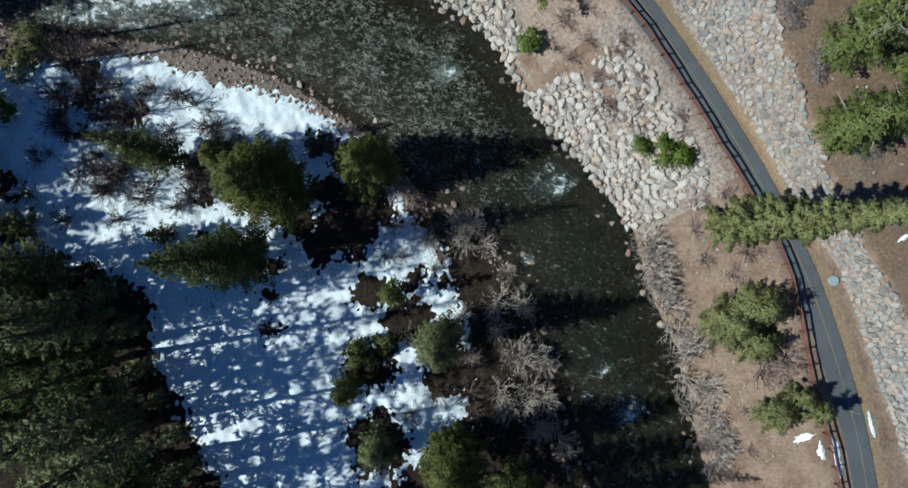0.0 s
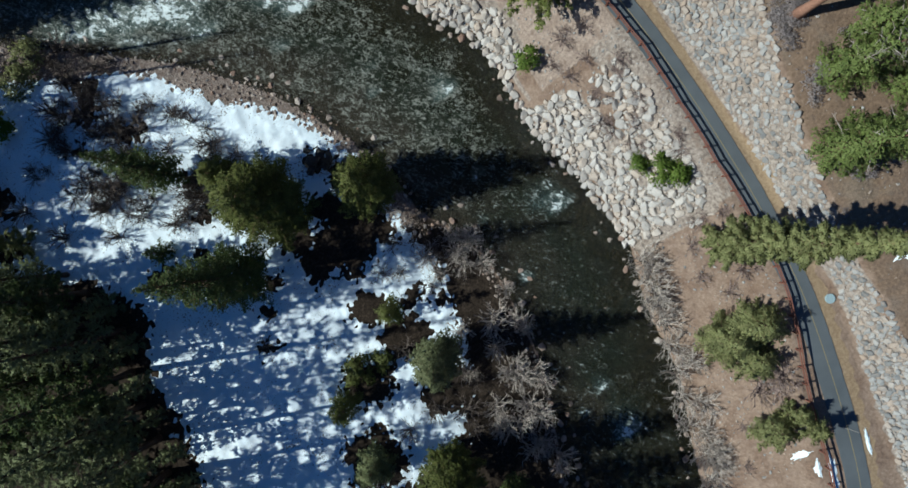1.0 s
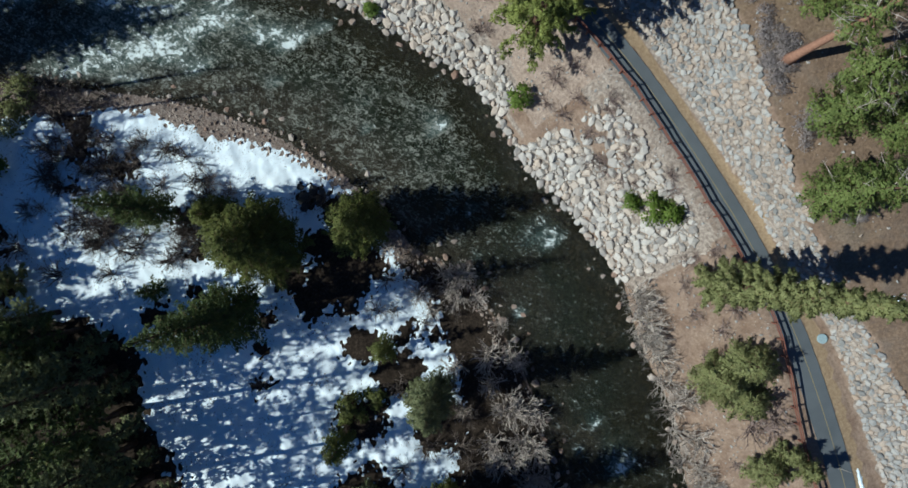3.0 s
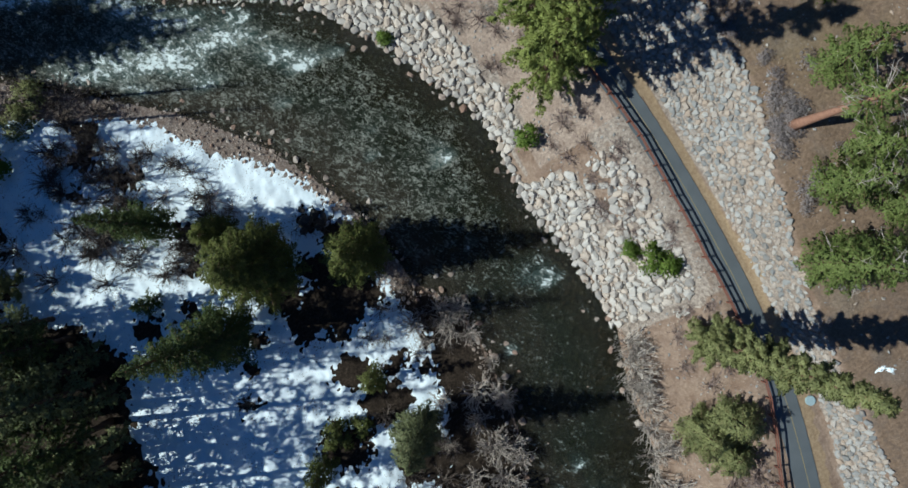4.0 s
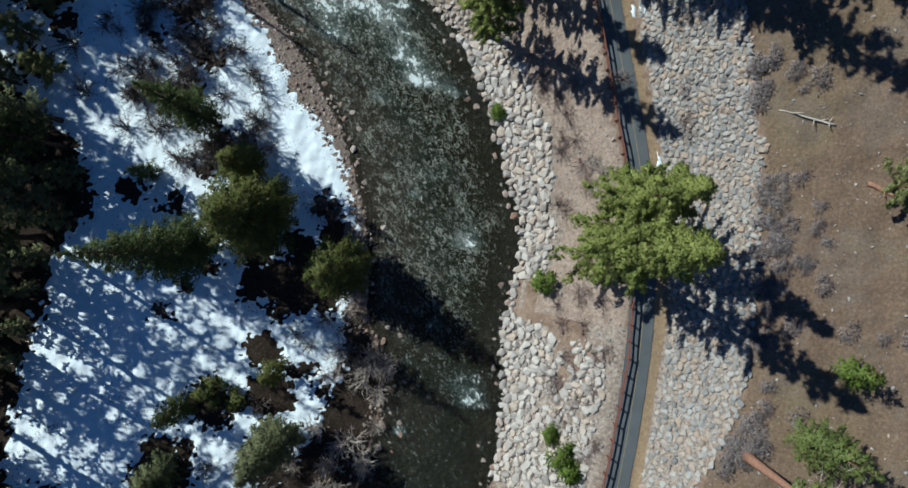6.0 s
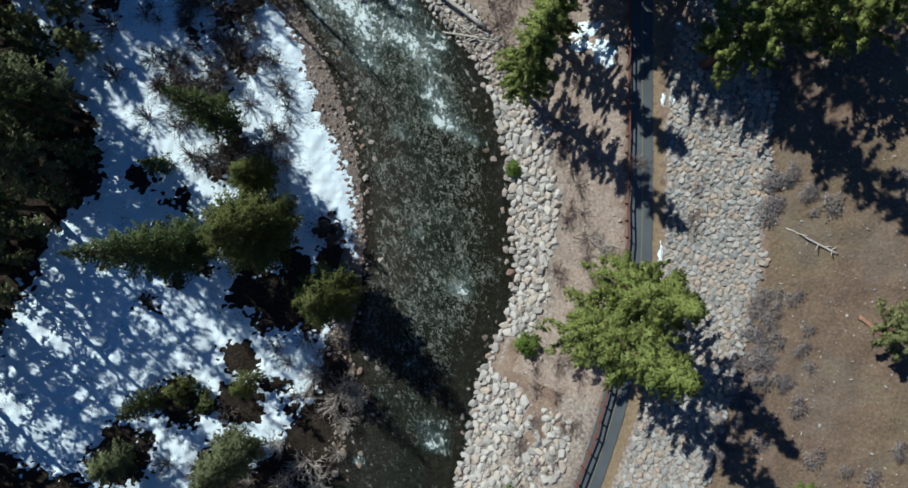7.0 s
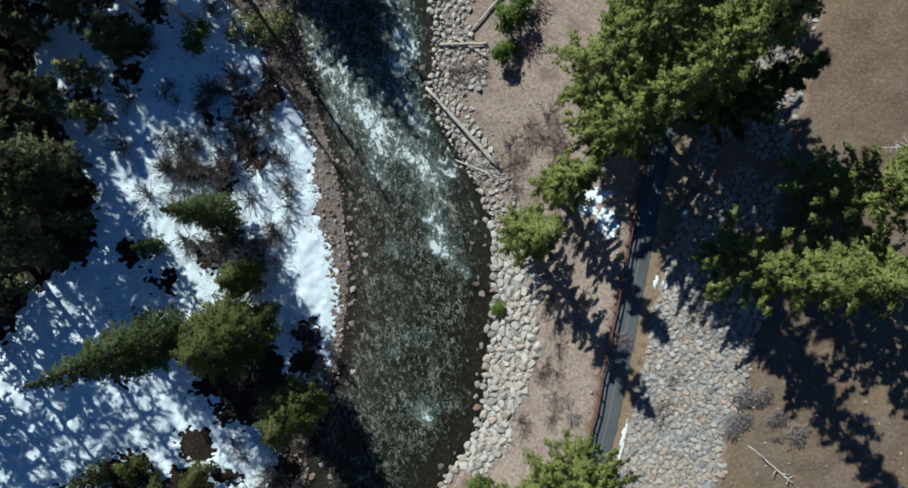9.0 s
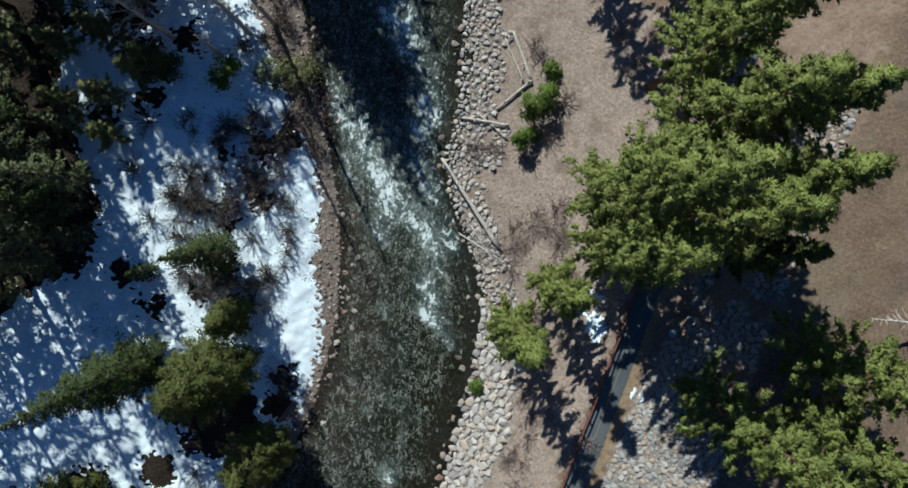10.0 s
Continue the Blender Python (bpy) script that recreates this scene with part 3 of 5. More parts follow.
def conifer(h, r, style, leaf, bark, seed, bare=0.12, density=1.0, lean=(0, 0), tuft=0.42, label="", blades=5, dead=0, girth=1.0):
    g = np.random.default_rng(seed)
    tree = empty("tree", 0, 0, 0)
    tagged(tree, label, "tree")
    bend = lambda z: Vector((lean[0] * (z / h) ** 1.5, lean[1] * (z / h) ** 1.5, z))
    wob = g.normal(0, 0.02 * h ** 0.5, 2)
    r0 = girth * (0.011 * h + 0.06)
    steps = 9
    tr = []
    for i in range(steps):
        z = -0.5 + (h * 0.99 + 0.5) * i / (steps - 1)
        b = bend(max(z, 0))
        s = math.sin(3 * z / h)
        tr.append((b.x + wob[0] * s, b.y + wob[1] * s, z, r0 * (1 - i / (steps - 1)) ** 0.8 + 0.02 + (0.35 * r0 if i == 0 else 0)))
    v, f = tubes([tr], 9)
    mesh_object("trunk", v, f, bark, True, tree)
    pine = style == "pine"
    count = int((h * (1 - bare)) * (4.0 if not pine else 2.9) * density) + 8
    limbs, P, D, S, N, H = [], [], [], [], [], []
    spin = 0.0
    for i in range(count):
        u = (i + g.random()) / count
        if pine:
            # limbs stand in whorls of five, with bare stem between
            whorl = i // 5
            u = min((whorl * 5 + 2.5 + g.normal(0, 0.9)) / count, 0.99)
            u = max(u, 0.0)
        z = h * (bare + (0.985 - bare) * u)
        length = r * reach(style, u) * (g.uniform(0.72, 1.08) if not pine else g.uniform(0.55, 1.18))
        if length < 0.15:
            length = 0.15
        az = i * 2.39996 + g.normal(0, 0.35)
        if pine:
            if i % 5 == 0:
                spin = g.uniform(0, 6.283)
            az = spin + (i % 5) * 1.2566 + g.normal(0, 0.22)
        out = Vector((math.cos(az), math.sin(az), 0))
        side = Vector((-out.y, out.x, 0))
        rise = {"fir": -0.18 + 0.35 * u, "cedar": 0.10 + 0.25 * u, "pine": -0.10 + 0.75 * u}[style]
        o = bend(z)
        sag = g.uniform(0.02, 0.12)
        at = lambda q: o + out * (length * q) + Vector((0, 0, length * (rise * q - sag * math.sin(math.pi * q))))
        limbs.append([(*at(q), max(0.018, 0.011 * length + 0.01) * (1.1 - q)) for q in (0, 0.5, 0.95)])
        if pine:
            # plumes: brushes of needles at the ends of short twigs, along the outer part of the limb
            k = max(3, int(1.6 + length * 1.25 * density))
            q = 0.28 + 0.76 * (np.arange(k) + g.random(k)) / k
            lat = g.uniform(-1, 1, k) * 0.30 * length * (1.25 - q)
            puff = np.array([at(c) for c in q]) + np.outer(lat, np.array(side)) + np.c_[np.zeros(k), np.zeros(k), g.normal(0.08, 0.10 + 0.02 * length, k)]
            each = g.integers(22, 31, k)
            size = g.uniform(0.34, 0.60, k) * (0.70 + 0.05 * r)
            pc, ps = np.repeat(puff, each, 0), np.repeat(size, each)[:, None]
            ball = g.normal(0, 1, pc.shape)
            ball /= np.linalg.norm(ball, axis=1, keepdims=True)
            ball[:, 2] = np.abs(ball[:, 2]) * 0.8 - 0.2
            along = np.array(out)[None]
            off = ball * ps * g.uniform(0.25, 1.0, (len(pc), 1))
            off += along * (off @ np.array(out))[:, None] * 0.7
            P.append(pc + off)
            D.append(ball * 1.0 + along * 0.55 + [0, 0, 0.25])
            N.append(np.cross(ball, g.normal(0, 1, ball.shape)) * 0.9 + [0, 0, 0.9])
            S.append(tuft * g.uniform(0.7, 1.1, len(pc)))
            H.append(ball * 0.8 + along * 0.45 + [0, 0, 0.45])
        else:
            # flat boughs: twigs in pairs along the limb, each carrying sprays
            q = [0.10 + 0.92 * (j + 0.5) / max(3, int(length * 2.6)) for j in range(max(3, int(length * 2.6)))]
            pos, face = [], []
            for j, c in enumerate(q):
                a = at(c)
                pos.append(a)
                face.append(out)
                for way in (-1, 1):
                    n_t = 0.16 + 0.50 * length * (1.08 - c) * min(1, 0.35 + 2.2 * c) * g.uniform(0.7, 1.15)
                    d = (out * 0.72 + side * (way * 0.70) + Vector((0, 0, g.normal(-0.10, 0.10)))).normalized()
                    m = max(1, int(n_t / tuft * density + 0.5))
                    for e in range(m):
                        pos.append(a + d * (n_t * (e + g.random()) / m))
                        face.append(d)
            base, d = np.array(pos), np.array(face)
            n = len(base)
            base += g.normal(0, 0.06, (n, 3))
            P.append(base)
            D.append(d + [0, 0, 0.10] + g.normal(0, 0.15, (n, 3)))
            S.append(tuft * g.uniform(0.75, 1.3, n) * min(1.0, 0.55 + length * 0.3))
            N.append(np.array(out)[None] * 0.35 + [0, 0, 0.95] + np.zeros((n, 3)))
            H.append(d * 0.35 + np.array(out)[None] * 0.55 + [0, 0, 0.65] + g.normal(0, 0.2, (n, 3)))
    m = 26
    tip = np.array(bend(h))
    P.append(tip + g.normal(0, 1, (m, 3)) * [0.12, 0.12, 0.35] - [0, 0, 0.4])
    D.append(g.normal(0, 1, (m, 3)) + [0, 0, 1.2])
    S.append(np.full(m, tuft * 0.7))
    N.append(g.normal(0, 1, (m, 3)))
    H.append(g.normal(0, 1, (m, 3)) + [0, 0, 0.8])
    v, f = tubes(limbs, 4)
    tagged(mesh_object("branchwork", v, f, bark, True, tree), kind="stuff")
    leaves("crown", np.concatenate(P), np.concatenate(D), np.concatenate(S), np.concatenate(N), leaf, tree, g, 5 if pine else blades, 0.32 if pine else 0.28, np.concatenate(H))
    if dead:
        sticks = []
        for i in range(dead):
            az, z = g.uniform(0, 6.283), h * g.uniform(max(bare, 0.25), 0.85)
            a = bend(z)
            n = r * g.uniform(0.75, 1.25) * reach(style, min((z / h - bare) / (1 - bare) + 0.02, 1) if z / h > bare else 0.0)
            d = Vector((math.cos(az), math.sin(az), g.uniform(0.0, 0.5))) * n
            sticks.append([(*a, 0.06), (*(a + d * 0.55 + Vector((0, 0, 0.2))), 0.04), (*(a + d), 0.014)])
            for k in range(5):
                b = a + d * g.uniform(0.45, 1.0)
                w = Vector((g.normal(), g.normal(), 0.3)).normalized() * g.uniform(0.4, 1.2)
                sticks.append([(*b, 0.024), (*(b + w), 0.010)])
        v, f = tubes(sticks, 4)
        tagged(mesh_object("dead_wood", v, f, TWIG_PALE, True, tree), "bleached grey dead branches", kind="stuff")
    return tree


def leaves(name, P, D, S, N, mat, parent, g, blades=5, width=0.34, shade=None):
    """Sprays of narrow blades at P, towards D, of length S, that face about N and are shaded softly along shade."""
    n = len(P)
    shade = N if shade is None else shade
    D = D / np.linalg.norm(D, axis=1, keepdims=True)
    P, D, S, N, shade = (np.repeat(a, blades, 0) for a in (P, D, S, N, shade))
    d = D + g.normal(0, 0.55, (n * blades, 3))
    d /= np.linalg.norm(d, axis=1, keepdims=True)
    side = np.cross(d, N + g.normal(0, 0.22, N.shape))
    side /= np.linalg.norm(side, axis=1, keepdims=True) + 1e-6
    L = S * g.uniform(0.7, 1.2, n * blades)
    w = (L * width * 0.5)[:, None] * side
    L = L[:, None]
    start = P - d * L * 0.4 + g.normal(0, 0.05, P.shape)
    shade = shade / (np.linalg.norm(shade, axis=1, keepdims=True) + 1e-6) + g.normal(0, 0.22, shade.shape)
    shade /= np.linalg.norm(shade, axis=1, keepdims=True) + 1e-6
    q = np.stack([start + w * 1.25, start + d * L * 1.1, start - w * 1.25], 1)
    # winding: the face looks the way it is shaded
    face = np.cross(q[:, 1] - q[:, 0], q[:, 2] - q[:, 0])
    back = np.sum(face * shade, axis=1) < 0
    q[back] = q[back][:, ::-1]
    ob = quads_object(name, q.reshape(-1, 3), mat, parent, 3)
    ob.data.normals_split_custom_set_from_vertices(np.repeat(shade, 3, 0))
    return ob


def leafy_shrub(h, r, leaf, seed, label, category="shrub", tuft=0.26, dense=1.0, dead=0, blades=5):
    g = np.random.default_rng(seed)
    bush = empty(category.replace(" ", "_"), 0, 0, 0)
    tagged(bush, label, category)
    stems, P, D, S = [], [], [], []
    count = int(9 + r * r * 2.4)
    for i in range(count):
        az, rad = g.uniform(0, 6.283), r * math.sqrt(g.random())
        top = h * (1 - 0.55 * (rad / r) ** 2) * g.uniform(0.7, 1.1)
        e = Vector((math.cos(az) * rad, math.sin(az) * rad, top))
        stems.append([(e.x * 0.15, e.y * 0.15, -0.15, 0.03 + 0.012 * h), (e.x * 0.6, e.y * 0.6, top * 0.55, 0.02 + 0.006 * h), (*e, 0.012)])
        n = int(26 * dense * (0.26 / tuft))
        w = 0.42 + 0.16 * r
        off = g.normal(0, 1, (n, 3)) * [w * 0.55, w * 0.55, w * 0.35]
        P.append(np.array(e) + off)
        D.append(off + [0, 0, 0.35] + np.array((e.x, e.y, 0)) * 0.3)
        S.append(tuft * g.uniform(0.7, 1.3, n))
    v, f = tubes(stems, 4)
    tagged(mesh_object("branchwork", v, f, BARK, True, bush), kind="stuff")
    leaves("foliage", np.concatenate(P), np.concatenate(D), np.concatenate(S), np.concatenate(D) + [0, 0, 0.6], leaf, bush, g, blades, 0.5)
    if dead:
        sticks = []
        for i in range(dead):
            az, rad = g.uniform(0, 6.283), r * g.uniform(0.0, 0.8)
            a = Vector((math.cos(az) * rad, math.sin(az) * rad, h * 0.8))
            d = Vector((g.normal(), g.normal(), 0.35)).normalized() * g.uniform(1.2, 3.0)
            sticks.append([(*a, 0.045), (*(a + d * 0.5 + Vector((0, 0, 0.2))), 0.03), (*(a + d), 0.012)])
            for k in range(4):
                b = a + d * g.uniform(0.3, 0.9)
                s = Vector((g.normal(), g.normal(), 0.3)).normalized() * g.uniform(0.4, 1.0)
                sticks.append([(*b, 0.02), (*(b + s), 0.008)])
        v, f = tubes(sticks, 4)
        tagged(mesh_object("dead_wood", v, f, TWIG_PALE, True, bush), "bleached grey dead branches", kind="stuff")
    return bush


def bare_shrub(h, r, mat, seed, label, stems=26, twigs=5):
    g = np.random.default_rng(seed)
    bush = empty("bare_shrub", 0, 0, 0)
    tagged(bush, label, "shrub")
    paths = []
    for i in range(stems):
        az, q = g.uniform(0, 6.283), math.sqrt(g.random())
        b = Vector((g.normal(0, 0.15 * r), g.normal(0, 0.15 * r), -0.1))
        e = Vector((math.cos(az) * r * q, math.sin(az) * r * q, h * (1.05 - 0.6 * q * q) * g.uniform(0.75, 1.1)))
        mid = b.lerp(e, 0.5) + Vector((g.normal(0, 0.1), g.normal(0, 0.1), h * 0.16))
        paths.append([(*b, 0.05), (*mid, 0.036), (*e, 0.014)])
        for k in range(twigs):
            s = mid.lerp(e, g.random())
            d = (e - b).normalized() + Vector((g.normal(0, 0.55), g.normal(0, 0.55), g.normal(0, 0.35)))
            d = d.normalized() * g.uniform(0.35, 0.9) * (0.35 + 0.25 * r)
            paths.append([(*s, 0.026), (*(s + d + Vector((g.normal(0, 0.1), g.normal(0, 0.1), 0.05))), 0.011)])
    v, f = tubes(paths, 3)
    tagged(mesh_object("branchwork", v, f, mat, False, bush), kind="stuff")
    return bush


def stand(ob, x, y, turn=0.0, scale=1.0, sink=0.05):
    ob.matrix_basis = pose(x, y, ground_z(x, y) - sink, 0, 0, turn) @ Matrix.Scale(scale, 4)
    return ob


def again(ob, x, y, turn=0.0, scale=1.0, sink=0.05):
    """A copy of a plant with its parts, in another place."""
    c = copy_thing(ob, Matrix())
    return stand(c, x, y, turn, scale, sink)


# single trees: x, y, top height, crown radius, style, leaf, bare part of the trunk, label
TREES = [
    (-17.0, 20.3, 25.0, 6.5, "cedar", CEDAR_LEAF, 0.06, "broad olive-green cedar tree at the edge of the snow"),
    (-5.6, 15.3, 20.5, 5.0, "cedar", CEDAR_LEAF, 0.08, "rounded yellow-green cedar tree on the river bank"),
    (-20.5, 26.8, 15.0, 3.4, "cedar", CEDAR_LEAF, 0.05, "small dull green conifer behind the cedar"),
    (-27.4, 32.5, 24.0, 3.9, "fir", DEEP_LEAF, 0.08, "slim dark green fir tree among bare willows"),
    (-25.4, 14.8, 35.0, 5.6, "fir", DEEP_LEAF, 0.08, "tall dark fir tree standing in the snow"),
    (-33.6, 23.8, 10.0, 2.2, "fir", DEEP_LEAF, 0.05, "small green fir tree in the snow"),
    (-12.5, 0.0, 10.8, 2.3, "cedar", CEDAR_LEAF, 0.05, "small bright green conifer at the edge of the snow"),
    (-24.5, -7.0, 12.5, 2.5, "cedar", CEDAR_LEAF, 0.05, "young green conifer in melted ground"),
    (-10.4, -8.3, 23.0, 3.7, "cedar", GREY_LEAF, 0.08, "grey-green conifer beside leafless riverside shrubs"),
    (-25.5, -15.5, 12.0, 3.2, "cedar", FIR_LEAF, 0.08, "dark conifer at the end of the snow field"),
    (27.3, 23.5, 46.0, 7.0, "pine", PINE_LEAF, 0.05, "tall bright green pine leaning over the bike path"),
    (28.0, 29.0, 40.5, 5.6, "pine", PINE_LEAF, 0.12, "tall green pine with a thinner crown beside the path"),
    (27.0, -15.9, 46.0, 3.4, "pine", OLIVE_LEAF, 0.04, "slender tall pine by the fence"),
    (25.0, -26.6, 15.0, 4.0, "cedar", OLIVE_LEAF, 0.08, "young pine with soft pale green crown below the fence"),
    (21.2, -27.0, 13.5, 4.2, "cedar", OLIVE_LEAF, 0.05, "low spreading pale green pine on the bank"),
    (22.6, -30.6, 13.0, 3.8, "cedar", OLIVE_LEAF, 0.08, "pale green pine on the bank"),
    (22.8, -38.0, 13.0, 2.1, "pine", OLIVE_LEAF, 0.12, "thin pale green pine on the bank"),
    (23.2, -40.6, 14.0, 2.2, "pine", OLIVE_LEAF, 0.12, "thin pale green pine below the fence"),
    (19.8, -39.4, 12.0, 3.6, "cedar", OLIVE_LEAF, 0.10, "low pale green pine near roadside snow"),
    # made-up dark fir, in place of a shadow lying on the ground
    (-49.5, 46.8, 15.0, 3.6, "fir", DEEP_LEAF, 0.05, "dense dark fir added at the snowy forest edge in place of a shadow"),
    (8.6, 50.6, 34.0, 4.3, "pine", PINE_LEAF, 0.15, "yellow-green pine over the rocky river bank"),
    (9.2, 58.0, 30.5, 4.2, "pine", PINE_LEAF, 0.15, "green pine with snow at its foot"),
    (29.3, 58.5, 49.0, 5.8, "pine", PINE_LEAF, 0.15, "tall bright green pine above the rubble slope"),
    (38.0, 63.5, 42.0, 5.4, "pine", PINE_LEAF, 0.12, "tall green pine on the hillside above the rubble slope"),
    (33.0, 69.5, 45.0, 6.2, "pine", PINE_LEAF, 0.12, "tall green pine beside the bike path"),
    (6.3, 70.3, 56.0, 7.0, "pine", PINE_LEAF, 0.15, "very tall spreading pine with yellow-green crown"),
    (13.0, 72.5, 50.0, 7.2, "pine", PINE_LEAF, 0.25, "very tall spreading pine over the bike path"),
    (10.5, 65.8, 46.0, 6.4, "pine", PINE_LEAF, 0.15, "tall green pine beside the fence"),
    (14.2, 77.2, 50.0, 6.6, "pine", PINE_LEAF, 0.15, "very tall spreading pine above the rubble slope"),
    (8.0, 80.5, 50.0, 6.8, "pine", PINE_LEAF, 0.25, "very tall spreading pine over the bike path"),
    (-17.4, -21.6, 26.0, 4.6, "cedar", CEDAR_LEAF, 0.08, "green conifer on the shaded river bank"),
    (-13.5, -30.0, 27.0, 4.8, "fir", DEEP_LEAF, 0.08, "tall green conifer on the shaded river bank"),
    (-8.5, -37.0, 24.0, 3.8, "fir", DEEP_LEAF, 0.08, "tall green conifer on the shaded river bank"),
    (-48.5, 35.5, 11.0, 2.6, "pine", OLIVE_LEAF, 0.1, "thin yellow-green pine at the forest edge"),
    (-51.5, 39.5, 13.0, 2.8, "pine", OLIVE_LEAF, 0.1, "thin yellow-green pine at the forest edge"),
    (-50.5, 44.5, 12.0, 2.4, "pine", OLIVE_LEAF, 0.1, "thin yellow-green pine at the forest edge"),
    (-56.0, 46.0, 15.0, 3.0, "pine", FIR_LEAF, 0.12, "grey-green pine at the forest edge"),
    (-59.5, 41.0, 14.0, 2.8, "pine", OLIVE_LEAF, 0.1, "thin yellow-green pine at the forest edge"),
    (-55.0, 35.5, 13.0, 2.6, "pine", OLIVE_LEAF, 0.1, "thin yellow-green pine at the forest edge"),
    (-62.0, 36.0, 18.0, 3.0, "pine", FIR_LEAF, 0.12, "grey-green pine at the forest edge"),
    # three pines out of view, added to shade the upper bank
    (-16.0, 96.0, 40.0, 4.8, "pine", PINE_LEAF, 0.2, "unseen tall pine beside the upper river, added for shade"),
    (-8.0, 100.0, 42.0, 4.8, "pine", PINE_LEAF, 0.2, "unseen tall pine beside the upper river, added for shade"),
    (1.0, 97.0, 42.0, 4.8, "pine", PINE_LEAF, 0.2, "unseen tall pine beside the upper bike path, added for shade"),
    (11.0, 82.5, 50.0, 5.0, "pine", PINE_LEAF, 0.25, "very tall spreading pine above the bike path"),
    (3.0, 86.5, 52.0, 6.0, "pine", PINE_LEAF, 0.25, "very tall spreading pine on the north bank"),
    (19.6, 73.6, 40.0, 4.6, "pine", CEDAR_LEAF, 0.2, "open-crowned dark green pine with bare limbs"),
    (54.8, 34.5, 37.0, 3.4, "pine", OLIVE_LEAF, 0.10, "pine with orange bark on the hillside"),
    (54.0, 14.0, 26.5, 2.4, "cedar", SHRUB_LEAF, 0.05, "small bright green pine on the dry hillside"),
]
# evergreens on the dry hillside: x, y, top height, crown radius, bare part, bark, lean, dead branches, label
HILL_TREES = [
    (45.6, 2.2, 36.5, 3.2, 0.58, "red", (1.4, -0.6), 22, "half-dead evergreen with a red-brown trunk on the hillside"),
    (50.5, 6.0, 33.5, 3.4, 0.10, "pine", (0, 0), 4, "bushy green evergreen on the dry hillside"),
    (45.2, -5.6, 31.5, 3.9, 0.02, "pine", (0.5, 0), 12, "broad green evergreen with bleached dead branches on the hillside"),
    (50.0, -3.6, 29.5, 3.6, 0.02, "pine", (0, 0), 10, "broad green evergreen with bleached dead branches on the hillside"),
    (40.6, -12.6, 34.5, 4.0, 0.02, "pine", (-0.6, -0.4), 8, "broad bright green evergreen at the top of the rubble slope"),
    (44.6, -13.8, 31.0, 3.8, 0.02, "pine", (0, 0), 8, "broad bright green evergreen above the rubble slope"),
    (49.5, -10.5, 31.0, 3.8, 0.04, "pine", (0, 0), 10, "broad green evergreen with bleached dead branches on the hillside"),
    (54.5, -8.0, 33.0, 3.8, 0.04, "pine", (0, 0), 6, "broad green evergreen on the dry hillside"),
]
for i, (x, y, top, r, bare, bark, lean, dead, label) in enumerate(HILL_TREES):
    stand(conifer(top - ground_z(x, y), r, "cedar", HILL_LEAF, RED_BARK if bark == "red" else BARK, 180 + i, bare, 1.0, lean, 0.29, label, dead=dead, girth=2.2 if bark == "red" else 1.0), x, y)

for i, (x, y, top, r, style, leaf, bare, label) in enumerate(TREES):
    h = top - ground_z(x, y)
    stand(conifer(h, r, style, leaf, BARK, 100 + i, bare, label=label, tuft=(0.36 if h > 14 else 0.24) if style == "pine" else 0.27, density=(1.4 if leaf is OLIVE_LEAF else 1.02) if h > 24 and style == "pine" else (1.5 if style == "cedar" and r > 3 else 1.15)), x, y)

def snag(h, reach_, seed, label):
    g = np.random.default_rng(seed)
    tree = empty("dead_tree", 0, 0, 0)
    tagged(tree, label, "dead tree")
    v, f = tubes([[(0.1 * math.sin(q * 3), 0.1 * math.cos(q * 2), h * q - 0.4 * (q == 0), 0.30 * (1 - q) ** 0.8 + 0.03) for q in np.linspace(0, 1, 8)]], 8)
    mesh_object("trunk", v, f, TWIG_PALE, True, tree)
    paths = []
    for i in range(int(h * 3)):
        q = g.uniform(0.25, 0.98)
        az, n = g.uniform(0, 6.283), reach_ * (1.1 - q) * g.uniform(0.5, 1.2)
        a = Vector((0, 0, h * q))
        e = a + Vector((math.cos(az) * n, math.sin(az) * n, n * g.uniform(-0.1, 0.5)))
        paths.append([(*a, 0.05), (*(a.lerp(e, 0.5) + Vector((0, 0, 0.1 * n))), 0.035), (*e, 0.012)])
        for k in range(4):
            b = a.lerp(e, g.uniform(0.4, 1.0))
            paths.append([(*b, 0.02), (*(b + Vector((g.normal(), g.normal(), g.normal() * 0.5)) * 0.3 * n * 0.6), 0.009)])
    v, f = tubes(paths, 3)
    tagged(mesh_object("branchwork", v, f, TWIG_PALE, False, tree), kind="stuff")
    return tree


for i, (x, y, h, w) in enumerate([(-43.0, 61.0, 33, 3.4), (-44.5, 57.8, 31, 3.4), (-51.5, 50.5, 17, 7.0), (-45.5, 53.0, 9, 4.0)]):
    stand(snag(h, w, 400 + i, "bleached leafless dead tree at the shaded river bend"), x, y)

# forest at the foot of the western slope
FOREST = [(-44.5, 18.5, 29), (-46.5, 13.0, 31), (-47.5, 8.5, 27), (-48.0, 3.5, 32), (-49.5, -1, 29), (-48.5, -6, 25), (-50, -12, 31), (-45.5, 25.5, 26), (-47.0, 21.5, 30), (-46.5, 29.0, 23),
          (-52, 18, 26), (-54, -3, 26), (-56, -14, 28), (-54, 22.5, 26), (-47, -20, 28), (-40, -25, 26), (-33, -28, 24), (-58, 26, 28)]
